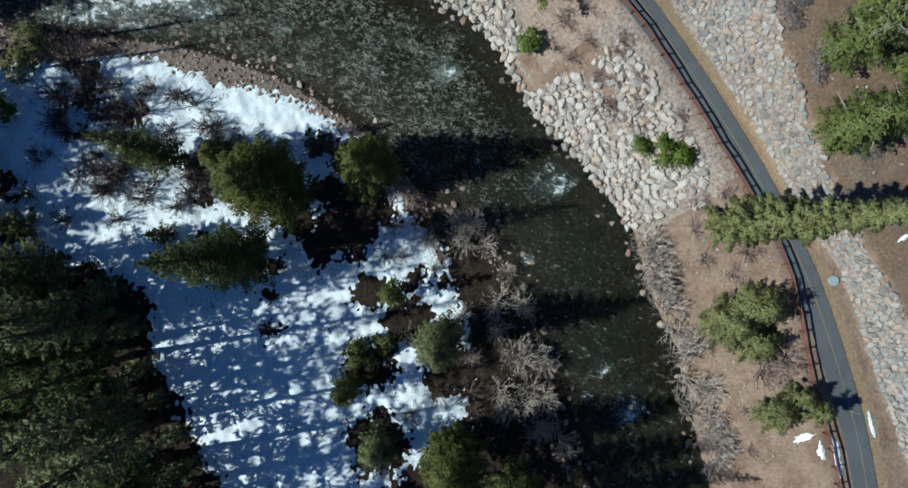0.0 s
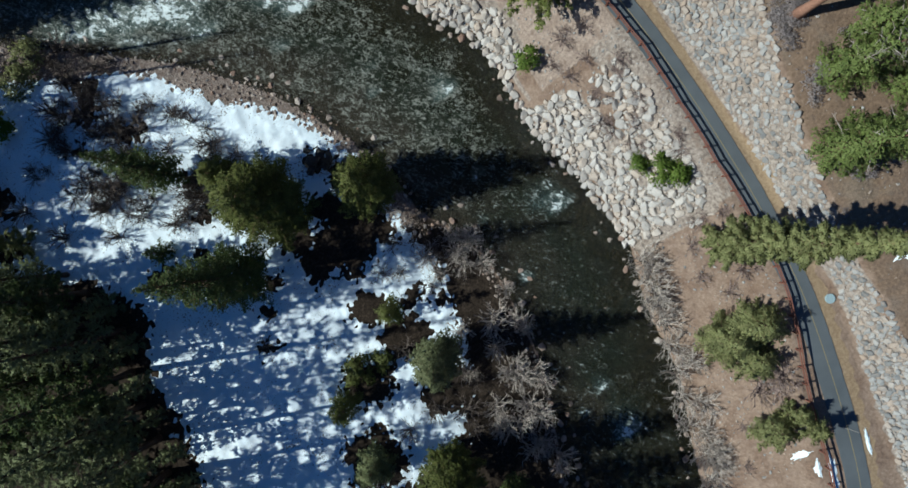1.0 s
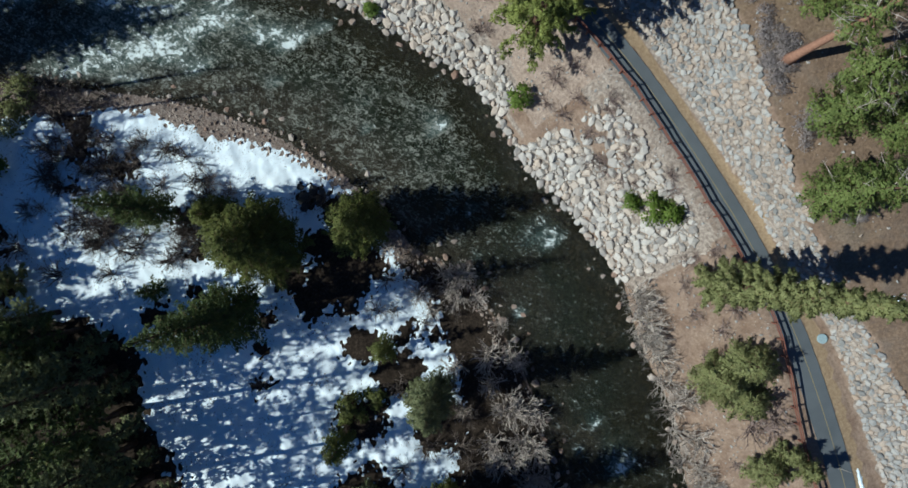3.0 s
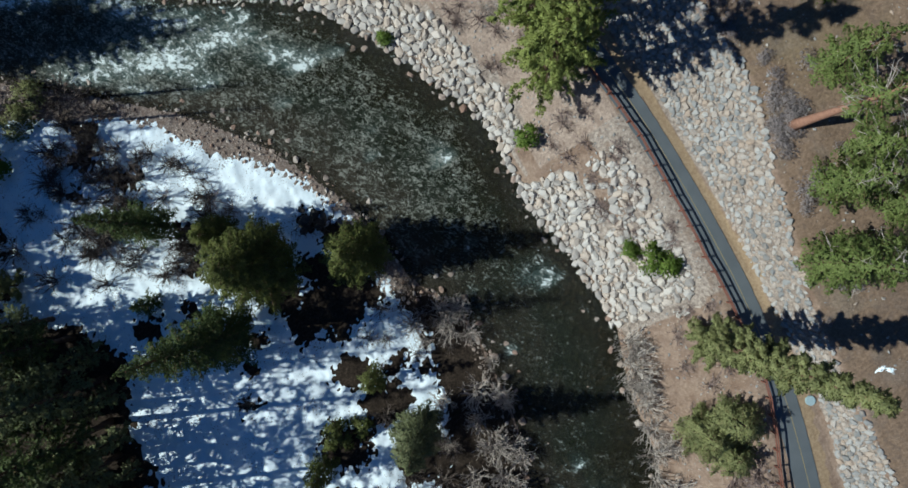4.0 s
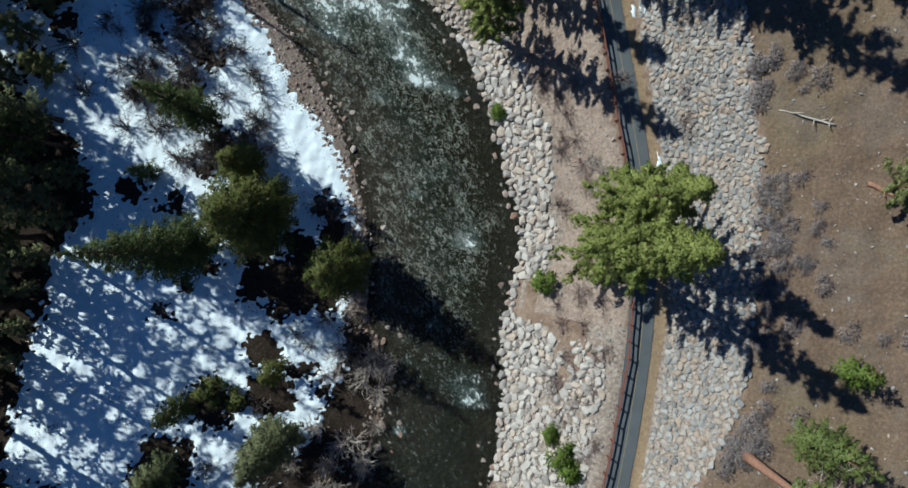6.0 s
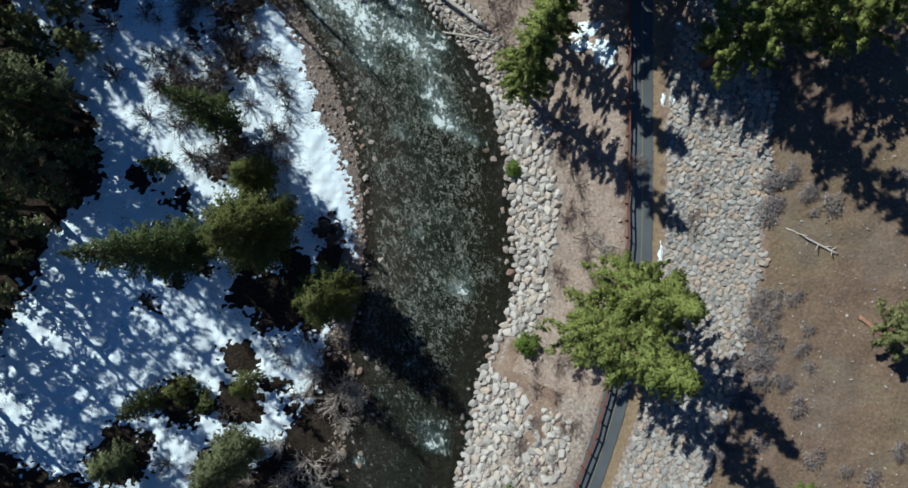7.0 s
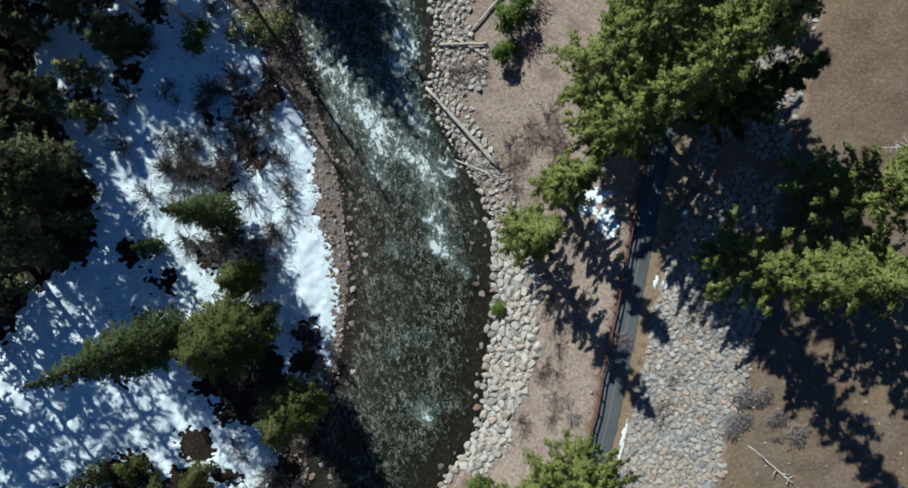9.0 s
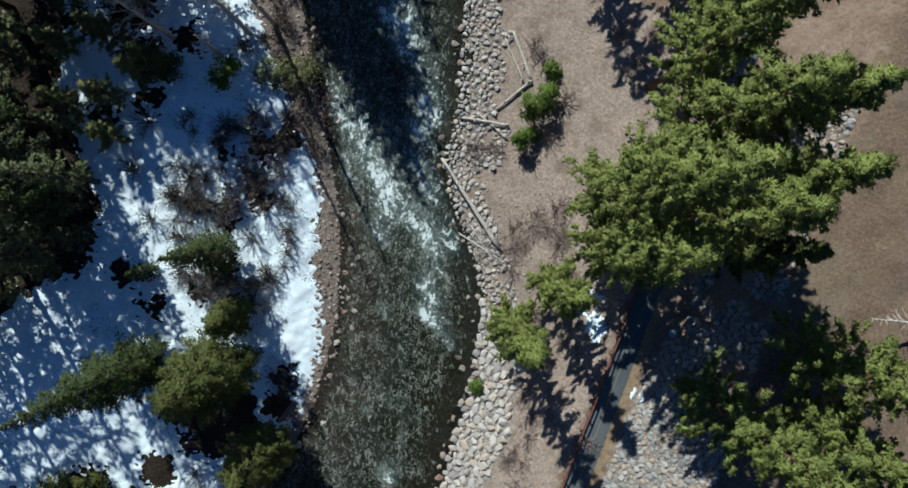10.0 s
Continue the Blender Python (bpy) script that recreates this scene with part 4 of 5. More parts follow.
FOREST += [(-54, 9, 27), (-57, 14, 28), (-58, 57, 30), (-57, 62, 28), (-60, 53, 28), (-56, 55, 24), (-52, 28.5, 26), (-56, 30.5, 27), (-63, 28, 28), (-66, 33, 28), (-69, 40, 28)]
FOREST += [(-56, 52, 22), (-61, 56, 26), (-63, 51, 26), (-66, 58, 32), (-68, 48, 24), (-64, 63, 30), (-54, 75.5, 34), (-56, 77, 34), (-57, 81, 36), (-52, 76.5, 34), (-54, 79, 36), (-55, 77.5, 37), (-58, 84.5, 36),
           (-60, 86, 36), (-62, 79, 38), (-50, 73.5, 36), (-47, 74, 30), (-51, 80, 32), (-63, 92, 36), (-60, 61, 18)]
# unseen trees, added only to cast shade on the north-west snow
FOREST += [(-78, 56, 34), (-75, 52, 32), (-80, 62, 34), (-72, 56, 30), (-76, 47, 32), (-82, 52, 34)]
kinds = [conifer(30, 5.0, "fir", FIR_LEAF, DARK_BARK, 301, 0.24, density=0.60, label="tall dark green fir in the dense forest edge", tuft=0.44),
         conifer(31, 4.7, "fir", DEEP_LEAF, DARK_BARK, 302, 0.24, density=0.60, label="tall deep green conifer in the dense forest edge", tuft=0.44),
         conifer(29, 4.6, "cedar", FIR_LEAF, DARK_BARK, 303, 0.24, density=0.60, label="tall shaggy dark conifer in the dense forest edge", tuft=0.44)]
for i, (x, y, h) in enumerate(FOREST):
    k = kinds[i % 3]
    ob = k if i < 3 else copy_thing(k, Matrix())
    stand(ob, x, y, 47 * i, h / 30.0)
    tagged(ob, group="forest edge conifers")

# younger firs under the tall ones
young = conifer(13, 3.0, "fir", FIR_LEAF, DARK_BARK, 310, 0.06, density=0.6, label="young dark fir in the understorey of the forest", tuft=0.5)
UNDER = [(-54, 13), (-57, 8), (-55, 1), (-59, -3), (-56, -9), (-61, 10), (-57, 20), (-61, 22), (-56, 26), (-62, 31), (-66, 26), (-65, 14), (-64, -5), (-54, -17), (-52, -24), (-60, -14), (-66, 5), (-66, 38), (-70, 32), (-59, 55), (-66, 52), (-64, 46)]
EDGE = [(-44, 16), (-45.5, 10.5), (-46, 6), (-46.5, 1), (-47.5, -3.5), (-43.5, 22), (-47, 15), (-50, 22), (-49.5, 10), (-50, 6), (-51, 2), (-49.5, -3), (-51, -8), (-50, -16), (-46, -22), (-51, 26), (-43, -28), (-53, 33), (-48, 29)]
for i, (x, y) in enumerate(UNDER + EDGE):
    ob = young if i == 0 else copy_thing(young, Matrix())
    tagged(stand(ob, x, y, 71 * i, (0.85 if i < len(UNDER) else 0.50) + 0.1 * (i % 4)), group="understorey firs")

# small evergreen shrubs and broad hillside bushes: x, y, height, radius, leaf, label, dead sticks
SHRUBS = [
    (21.7, 17.6, 3.6, 1.3, SHRUB_LEAF, "small bright green conifer bush above the river rocks", 0),
    (25.2, -2.4, 2.6, 1.0, SHRUB_LEAF, "small bright green bush between pale boulders", 0),
    (26.9, -4.3, 3.6, 1.7, SHRUB_LEAF, "bright green young pine bush between pale boulders", 0),
    (28.4, -5.8, 2.6, 1.2, SHRUB_LEAF, "bright green young pine bush between pale boulders", 0),
    (12.0, 40.0, 1.8, 0.8, SHRUB_LEAF, "small yellow-green bush at the water's edge", 0),
    (-6.7, 76.9, 5.0, 1.9, SHRUB_LEAF, "dense dark green young pine on the river bank", 0),
    (-7.6, 74.9, 5.0, 1.7, SHRUB_LEAF, "dense dark green young pine on the river bank", 0),
    (-5.6, 71.0, 4.0, 1.7, SHRUB_LEAF, "bright green young pine on the river bank", 0),
    (-8.8, 80.8, 2.0, 1.0, SHRUB_LEAF, "small green bush beside boulders", 0),
    (-21.0, -4.2, 3.2, 1.9, CEDAR_LEAF, "low rounded evergreen bush at the edge of the snow", 0),
    (-17.4, -4.8, 2.4, 1.3, CEDAR_LEAF, "low rounded evergreen bush at the edge of the snow", 0),
    (-42.9, 51.6, 3.6, 2.0, SHRUB_LEAF, "bright green young pine in shaded snow", 0),
    (-35.5, 58.0, 2.6, 2.4, OLIVE_LEAF, "dull green willow thicket beside the river", 0),
    (-38.5, 55.5, 2.6, 2.2, OLIVE_LEAF, "dull green willow thicket beside the river", 0),
]
for i, (x, y, h, r, leaf, label, dead) in enumerate(SHRUBS):
    stand(leafy_shrub(h, r, leaf, 500 + i, label, dead=dead * 2, tuft=0.22 if r > 2 else 0.24, dense=1.1 if r > 2 else 1.6), x, y, 31 * i)

# leafless willows and brown brush: x, y, scale
PALE = [(-0.8, 0.4, 1.2), (1.2, -1.5, 1.0), (-1.4, -9.0, 1.5), (0.6, -11, 1.2), (-3.6, -12.5, 1.1), (-3.3, -17.5, 1.3), (-1.0, -19.5, 1.1), (-4.4, -23.5, 1.3), (-8, -19, 1.2), (-7.5, -27, 1.2),
        (20.0, -13.8, 1.6), (18.7, -16.6, 1.6), (17.8, -19.5, 1.5), (17.0, -22.6, 1.5), (16.2, -25.8, 1.5), (15.2, -29.2, 1.4), (13.8, -32.5, 1.5), (12.4, -36.5, 1.3), (13, -40.5, 1.2), (10.5, -44, 1.3), (-5.2, 11.5, 0.8), (26.0, 33.2, 0.8), (24.6, 34.6, 0.6)]
BROWN = [(-27.5, 40.5, 1.3), (-30.5, 38, 1.3), (-31, 43, 1.4), (-28.5, 45.5, 1.2), (-33, 46.5, 1.4), (-26, 36, 1.1), (-24, 30, 1.2), (-22, 34, 1.0), (-21.5, 31.5, 1.1), (-18.5, 30, 1.0), (-35, 41, 1.2), (-33.5, 35.5, 1.1),
         (-36.5, 49.5, 1.4), (-32.5, 52.5, 1.4), (-38.5, 46, 1.2), (-29, 55, 1.2), (-25.5, 27.5, 1.0), (-40, 37.5, 1.1), (-38, 29.5, 1.1), (-44, 33.5, 1.3), (-46.5, 39.5, 1.3), (-14.3, -5.3, 1.2), (-8.3, -9.3, 1.0), (-11, 5, 0.9), (-7.5, 7.5, 1.0),
         (-9, 3.5, 0.8), (-29.5, 5.6, 0.7), (-28.5, 27.5, 1.0), (-15.5, -14.5, 1.2), (-12, -17, 1.2), (-20, -15, 1.1), (-27.5, -18.5, 1.0), (-10.6, 22.7, 0.9)]
BROWN += [(-8.6, 21.8, 0.8), (-33, 55.5, 1.2), (-31.5, 57.5, 1.2), (-36, 60, 1.2), (-28.5, 52.0, 1.0)]
DRY = [(34.6, 40.5, 0.9), (35.4, 38.4, 0.7), (33.8, 44.2, 0.7), (20.7, 40.1, 1.0), (23.7, 34, 1.1), (22.3, 37, 1.0), (19.3, 42, 1.0), (21.0, 35.5, 0.9), (24.8, 31.6, 1.0), (1.5, 60.6, 1.2), (3.5, 62.5, 1.1), (26.1, 16.8, 1.1), (29, 16.5, 0.9), (24, 15, 0.8), (27.3, 13, 0.9), (28.8, 3.5, 0.6), (24.0, 5.5, 0.8), (25, 3, 0.8),
       (29.6, -13, 0.7), (28, -20.5, 1.0), (24, -19, 0.9), (25.5, -22.5, 0.9), (-10.5, 65.5, 1.3), (-8, 67.5, 1.1), (26, 45, 0.8), (5, 56, 1.0), (15, 48, 1.0), (17, 45, 1.1), (22, 28.3, 0.9), (21.7, -34.6, 1.5), (24.4, -34.2, 1.5), (23.0, -35.6, 1.3)]
pale_kinds = [bare_shrub(2.6, 2.0, TWIG_PALE, 700 + k, "leafless pale grey willow at the water's edge", 32, 6) for k in range(3)]
brown_kinds = [bare_shrub(2.2, 1.9, TWIG_DARK, 720 + k, "leafless brown willow thicket standing in snow", 26, 5) for k in range(3)]
dry_kinds = [bare_shrub(1.2, 1.9, TWIG_MAUVE, 740 + k, "low dry brown brush on the sandy bank", 26, 4) for k in range(3)]
for spots, ks, group in ((PALE, pale_kinds, "riverside willows"), (BROWN, brown_kinds, "snowy willow thicket"), (DRY, dry_kinds, "dry bank brush")):
    for i, (x, y, s) in enumerate(spots):
        ob = ks[i % 3] if i < 3 else copy_thing(ks[i % 3], Matrix())
        tagged(stand(ob, x, y, 67 * i, s), group=group)

def thicket(kinds, count, x0, x1, y0, y1, inside, group, seed, lo=0.6, hi=1.2):
    g = np.random.default_rng(seed)
    made = 0
    while made < count:
        x, y = g.uniform(x0, x1), g.uniform(y0, y1)
        if not inside(x, y):
            continue
        tagged(again(kinds[made % len(kinds)], x, y, g.uniform(0, 360), g.uniform(lo, hi)), group=group)
        made += 1


thicket(brown_kinds, 100, -44, -20, 26, 60, lambda x, y: x < float(SNOW_EDGE(y)) - 4.5 and lift(x, y, 0.13, 2) > -0.15 and x > -0.75 * (y - 26) - 32, "snowy willow thicket", 21)
thicket(pale_kinds, 20, -12, 4, -34, 4, lambda x, y: float(SNOW_EDGE(y)) - 1 < x < float(WEST_WATER(y)) + 0.3, "riverside willows", 22, 0.7, 1.3)
thicket(brown_kinds, 20, -14, 3, -34, 16, lambda x, y: float(SNOW_EDGE(y)) - 4 < x < float(WEST_WATER(y)) - 0.5, "snowy willow thicket", 23, 0.5, 1.1)
thicket(brown_kinds, 16, -46, -22, 50, 74, lambda x, y: float(SNOW_EDGE(y)) - 2 < x < float(WEST_WATER(y)) - 1.5, "snowy willow thicket", 28, 0.6, 1.1)
thicket(pale_kinds, 8, 4, 24, -46, -13, lambda x, y: 0.2 < x - float(EAST_WATER(y)) < 3.2, "riverside willows", 27, 0.8, 1.45)
thicket(dry_kinds, 55, 2, 32, -44, 70, lambda x, y: float(EAST_WATER(y)) + 5.5 < x < float(FENCE(y)) - 1.5 and lift(x, y, 0.2, 2) > 0, "dry bank brush", 24, 0.5, 1.0)
thicket(dry_kinds, 20, -14, 24, 58, 96, lambda x, y: float(EAST_WATER(y)) + 8 < x < float(FENCE(y)) - 1.5, "dry bank brush", 25, 0.6, 1.3)


# grey sagebrush tufts on the hillside
sage_kinds = [leafy_shrub(0.34, 1.2, SAGE_LEAF, 760 + k, "low grey sagebrush tuft on the dry hillside", tuft=0.15, dense=0.55, blades=4) for k in range(3)]
n = 0
for i in range(700):
    y = rng.uniform(-20, 62)
    x = float(REVET(y)) + rng.gamma(1.3, 3.0)
    if lift(x, y, 0.12, 2) < 0.05 or x > 66 or n >= 120:
        continue
    ob = sage_kinds[n % 3] if n < 3 else copy_thing(sage_kinds[n % 3], Matrix())
    tagged(stand(ob, x, y, 53 * i, rng.uniform(0.5, 1.15)), group="hillside sagebrush")
    n += 1


# ---- fallen wood ----
def log(name, a, b, r0, r1, mat, label, category="log", knots=3, seed=0, seat=0.0):
    g = np.random.default_rng(900 + seed)
    a, b = Vector(a), Vector(b)
    d = (b - a)
    paths = [[(*(d * q + Vector((g.normal(0, 0.03), g.normal(0, 0.03), g.normal(0, 0.02)))), (r0 + (r1 - r0) * q) * g.uniform(0.92, 1.08)) for q in np.linspace(0, 1, 9)]]
    thing = empty(name, *a)
    tagged(thing, label, category)
    v, f = tubes(paths, 10)
    mesh_object("stem", v, f, mat, True, thing)
    for k in range(knots):
        q = g.uniform(0.2, 0.95)
        s = Vector((g.normal(), g.normal(), abs(g.normal()) + 0.3)).normalized() * g.uniform(0.5, 1.3) + d.normalized() * 0.3
        p = d * q
        v, f = tubes([[(*p, r1 * 0.5 + 0.02), (*(p + s * 0.6), r1 * 0.3 + 0.015), (*(p + s), 0.01)]], 5)
        mesh_object("branch_stub", v, f, mat, True, thing)
    return thing


def on_ground(x, y, up=0.2):
    return (x, y, ground_z(x, y) + up)


log("driftwood_log", (-12.8, 61.8, 1.1), (1.6, 57.2, 1.9), 0.20, 0.32, DRIFTWOOD, "long bleached driftwood trunk lying over river rocks", knots=2, seed=1)
log("driftwood_log", on_ground(-4.2, 55.2), on_ground(2.6, 56.0), 0.10, 0.16, DRIFTWOOD, "bleached driftwood pole in the logjam", knots=1, seed=2)
log("driftwood_log", on_ground(-3.5, 57.2, 0.4), on_ground(2.2, 55.2, 0.3), 0.08, 0.13, DRIFTWOOD, "bleached driftwood pole in the logjam", knots=2, seed=3)
log("driftwood_log", on_ground(-2.2, 54.9, 0.3), on_ground(0.6, 57.8, 0.3), 0.07, 0.12, DRIFTWOOD, "thin driftwood pole in the logjam", knots=2, seed=4)
log("driftwood_log", on_ground(-16.5, 82.0, 0.3), on_ground(-10.2, 78.3, 0.3), 0.16, 0.22, DRIFTWOOD, "straight bleached trunk on the gravel bank", knots=1, seed=5)
log("driftwood_log", on_ground(-16.8, 80.6, 0.3), on_ground(-10.9, 77.4, 0.3), 0.09, 0.14, DRIFTWOOD, "slim bleached trunk on the gravel bank", knots=2, seed=6)
log("driftwood_log", on_ground(-11.3, 72.2, 0.3), on_ground(-10.0, 78.2, 0.5), 0.14, 0.20, DRIFTWOOD, "grey weathered trunk on the gravel bank", knots=2, seed=7)
log("driftwood_log", on_ground(-14.2, 68.2, 0.3), on_ground(-8.5, 71.4, 0.4), 0.15, 0.22, DRIFTWOOD, "grey weathered trunk near the water", knots=2, seed=8)
log("driftwood_log", on_ground(-12.6, 70.0, 0.3), on_ground(-7.6, 69.8, 0.4), 0.10, 0.16, DRIFTWOOD, "grey weathered trunk near the water", knots=2, seed=9)
for i in range(14):
    dx, dy, da = rng.normal(0, 1.6), rng.normal(0, 0.8), rng.uniform(0, math.pi)
    n = rng.uniform(0.8, 1.9)
    px, py = 0.2 + dx, 56.0 + dy
    log("driftwood_pole", on_ground(px - n * math.cos(da), py - n * math.sin(da), 0.35), on_ground(px + n * math.cos(da), py + n * math.sin(da), 0.45), 0.04, 0.075, DRIFTWOOD, "thin bleached pole in the driftwood pile", "driftwood", 1, 40 + i)
log("fallen_log", on_ground(42.8, 41.9, 0.12), on_ground(48.6, 40.8, 0.15), 0.07, 0.14, DRIFTWOOD, "thin grey fallen trunk on the dry hillside", knots=5, seed=11)
fallen = snag(12.0, 3.4, 410, "fallen dead tree with many bleached branches on the hillside")
fallen.name = "fallen_dead_tree"
fallen.matrix_basis = pose(45.0, 83.0, ground_z(45.0, 83.0) + 0.5, 0, 84, 213.7)
log("stick", (26.6, -43.2, ROAD_Z + 0.03), (27.9, -45.0, ROAD_Z + 0.03), 0.03, 0.02, DRIFTWOOD, "pale stick lying on the asphalt", "stick", 0, 14)


# ---- round lids by the path ----
def lid(x, y):
    thing = empty("tank_lid", x, y, ground_z(x, y) - 0.05)
    tagged(thing, "round pale blue metal tank lid beside the path", "tank lid", "tank lids")
    bm = bmesh.new()
    bmesh.ops.create_cone(bm, cap_ends=True, segments=40, radius1=0.62, radius2=0.60, depth=0.22, matrix=Matrix.Translation((0, 0, 0.16)))
    bmesh.ops.bevel(bm, geom=[e for e in bm.edges if e.verts[0].co.z > 0.2 and e.verts[1].co.z > 0.2], offset=0.03, segments=2, affect="EDGES")
    me = bpy.data.meshes.new("cover")
    bm.to_mesh(me)
    bm.free()
    me.materials.append(LID)
    ob = new("cover", me)
    ob.parent = thing
    v, f = tubes([[(-0.14, 0, 0.26, 0.02), (-0.12, 0, 0.33, 0.02), (0.12, 0, 0.33, 0.02), (0.14, 0, 0.26, 0.02)]], 6)
    mesh_object("handle", v, f, LID, True, thing)
    return thing


lid(34.3, -29.2)
lid(25.2, 63.0)


# ---- stones ----
def stone_mesh(seed, mat, corners=17, flat=0.7, name="boulder", blocky=0.45):
    g = np.random.default_rng(seed)
    bm = bmesh.new()
    stretch = (g.uniform(0.9, 1.2), g.uniform(0.7, 0.95), flat * g.uniform(0.85, 1.15))
    for k in range(corners):
        z = 1 - 2 * (k + 0.5) / corners
        a = k * 2.39996 + g.normal(0, 0.5)
        q = math.sqrt(1 - z * z)
        p = Vector((q * math.cos(a), q * math.sin(a), z + g.normal(0, 0.12)))
        big = max(abs(p.x), abs(p.y), abs(p.z))
        p = p.lerp(p / big, blocky) * g.uniform(0.78, 1.06)
        bm.verts.new((p.x * stretch[0], p.y * stretch[1], p.z * stretch[2]))
    bmesh.ops.convex_hull(bm, input=bm.verts[:])
    bmesh.ops.delete(bm, geom=[v for v in bm.verts if not v.link_faces], context="VERTS")
    me = bpy.data.meshes.new(name)
    bm.to_mesh(me)
    bm.free()
    me.materials.append(mat)
    return me


def sow(edges, y0, y1, sizes, tries, inside, gap=0.85, seed=1):
    """Places and radii of stones that hardly overlap, in a band between two lines x over y."""
    g = np.random.default_rng(seed)
    cell, cells, out = max(sizes) * 2.5, {}, []
    radii = np.sort(g.choice(sizes, tries) * g.uniform(0.8, 1.25, tries))[::-1]
    ys = g.uniform(y0, y1, (tries, 3))
    us = g.random((tries, 3))
    lo, hi = edges
    xs = lo(ys) + us * (hi(ys) - lo(ys))
    for i, r in enumerate(radii):
        for x, y in zip(xs[i], ys[i]):
            k = (int(x // cell), int(y // cell))
            near = [s for a in (-1, 0, 1) for b in (-1, 0, 1) for s in cells.get((k[0] + a, k[1] + b), ())]
            if all((x - s[0]) ** 2 + (y - s[1]) ** 2 > (gap * (r + s[2])) ** 2 for s in near) and inside(x, y):
                cells.setdefault(k, []).append((x, y, r))
                out.append((float(x), float(y), float(r)))
                break
    return out


def lay(spots, meshes, thing, first, joined_name, mat, seed, up=0.15):
    """The first stones of the list as parts, the rest joined into one part."""
    g = np.random.default_rng(seed)
    origin = thing.matrix_basis.translation
    arrays = []
    for me in meshes:
        co = np.array([v.co[:] for v in me.vertices])
        arrays.append((co, [tuple(p.vertices) for p in me.polygons]))
    verts, faces, off = [], [], 0
    for i, (x, y, r) in enumerate(spots):
        z = ground_z(x, y) + r * up
        k = g.integers(0, len(meshes))
        e = 0.6
        nrm = Vector((ground_z(x - e, y, False) - ground_z(x + e, y, False), ground_z(x, y - e, False) - ground_z(x, y + e, False), 2 * e)).normalized()
        m = Matrix.Translation(Vector((x, y, z)) - origin) @ nrm.to_track_quat("Z", "Y").to_matrix().to_4x4() @ pose(0, 0, 0, g.normal(0, 12), g.normal(0, 12), g.uniform(0, 360)) @ Matrix.Diagonal((r * g.uniform(0.9, 1.2), r * g.uniform(0.85, 1.1), r * g.uniform(0.8, 1.1), 1))
        if i < first:
            ob = new(meshes[k].name.split(".")[0], meshes[k])
            ob.parent = thing
            ob.matrix_basis = m
        else:
            co, fs = arrays[k]
            mm = np.array(m)
            verts.append(co @ mm[:3, :3].T + mm[:3, 3])
            faces += [tuple(q + off for q in f) for f in fs]
            off += len(co)
    if verts:
        ob = mesh_object(joined_name, np.concatenate(verts), faces, mat, False, thing)
        tagged(ob, kind="stuff")


def riprap(x, y):
    d = x - float(EAST_WATER(y))
    main = -0.7 < d < riprap_wide(y) + 0.9 * lift(x, y, 0.4, 2) and y > -13.4 + 0.25 * max(10 - d, 0)
    upper = -3 < y < 10.4 and 7.0 + lift(x, y, 0.5, 2) < d and lift(x, y, 0.35, 2) > -0.22
    worn = d > 3.0 and lift(x, y, 0.3, 2) > 0.34
    return x < float(FENCE(y)) - 1.9 and (main or upper) and not worn


def nearest_first(spots, y0, y1):
    return sorted(spots, key=lambda s: (not (y0 < s[1] < y1), -s[2]))


bank = empty("riprap_bank", 20, 10, 0.5)
tagged(bank, "bank of pale rounded granite boulders along the water", "riprap", kind="structure")
boulders = [stone_mesh(40 + k, GRANITE, 20, 0.72, blocky=0.2) for k in range(10)]
lay(nearest_first(sow((lambda y: EAST_WATER(y) - 0.8, lambda y: EAST_WATER(y) + 12), -48, 66, [0.11, 0.14, 0.17, 0.21, 0.26, 0.32, 0.40, 0.50, 0.64], 60000, riprap, 0.64, 3), -12, 12), boulders, bank, 300, "boulder_field", GRANITE, 4, 0.12)


def on_revet(x, y):
    u = (x - float(REVET_FOOT(y))) / (float(REVET(y)) - float(REVET_FOOT(y)))
    top = 1.03 + 0.14 * lift(x, y, 0.25, 2)
    return 0.04 < u < top and y < 58 + 3 * lift(x, y, 0.3, 2) or 55 <= y < 100 and 0.05 < u < 0.95 and lift(x, y, 0.3, 2) > -0.1


slope = empty("rubble_slope", 40, 10, 12)
tagged(slope, "steep embankment faced with grey and tan rubble stones", "stone embankment", kind="structure")
rubble = [stone_mesh(60 + k, REVET_STONE, 16, 0.6, "stone") for k in range(10)]
lay(nearest_first(sow((REVET_FOOT, lambda y: REVET(y) + 1.2), -60, 98, [0.13, 0.16, 0.20, 0.25, 0.31, 0.40], 48000, on_revet, 0.66, 5), 0, 16), rubble, slope, 300, "stone_facing", REVET_STONE, 6, 0.2)


def gravel_bar(x, y):
    w = float(WEST_WATER(y))
    if y > 76:
        return False
    if y < 6:
        return -2 < x - w < 1.5 and lift(x, y, 0.3, 2) > 0.1
    return float(SNOW_EDGE(y)) - 0.3 < x < w + 2.5 and lift(x, y, 0.45, 2) > -0.12


def flood_bank(x, y):
    d = x - float(EAST_WATER(y))
    return y > 46 and -0.5 < d < 8 + 4 * lift(x, y, 0.2, 2) and x < float(FENCE(y)) - 6 and lift(x, y, 0.35, 2) > -0.15 - 0.4 * (d < 3)


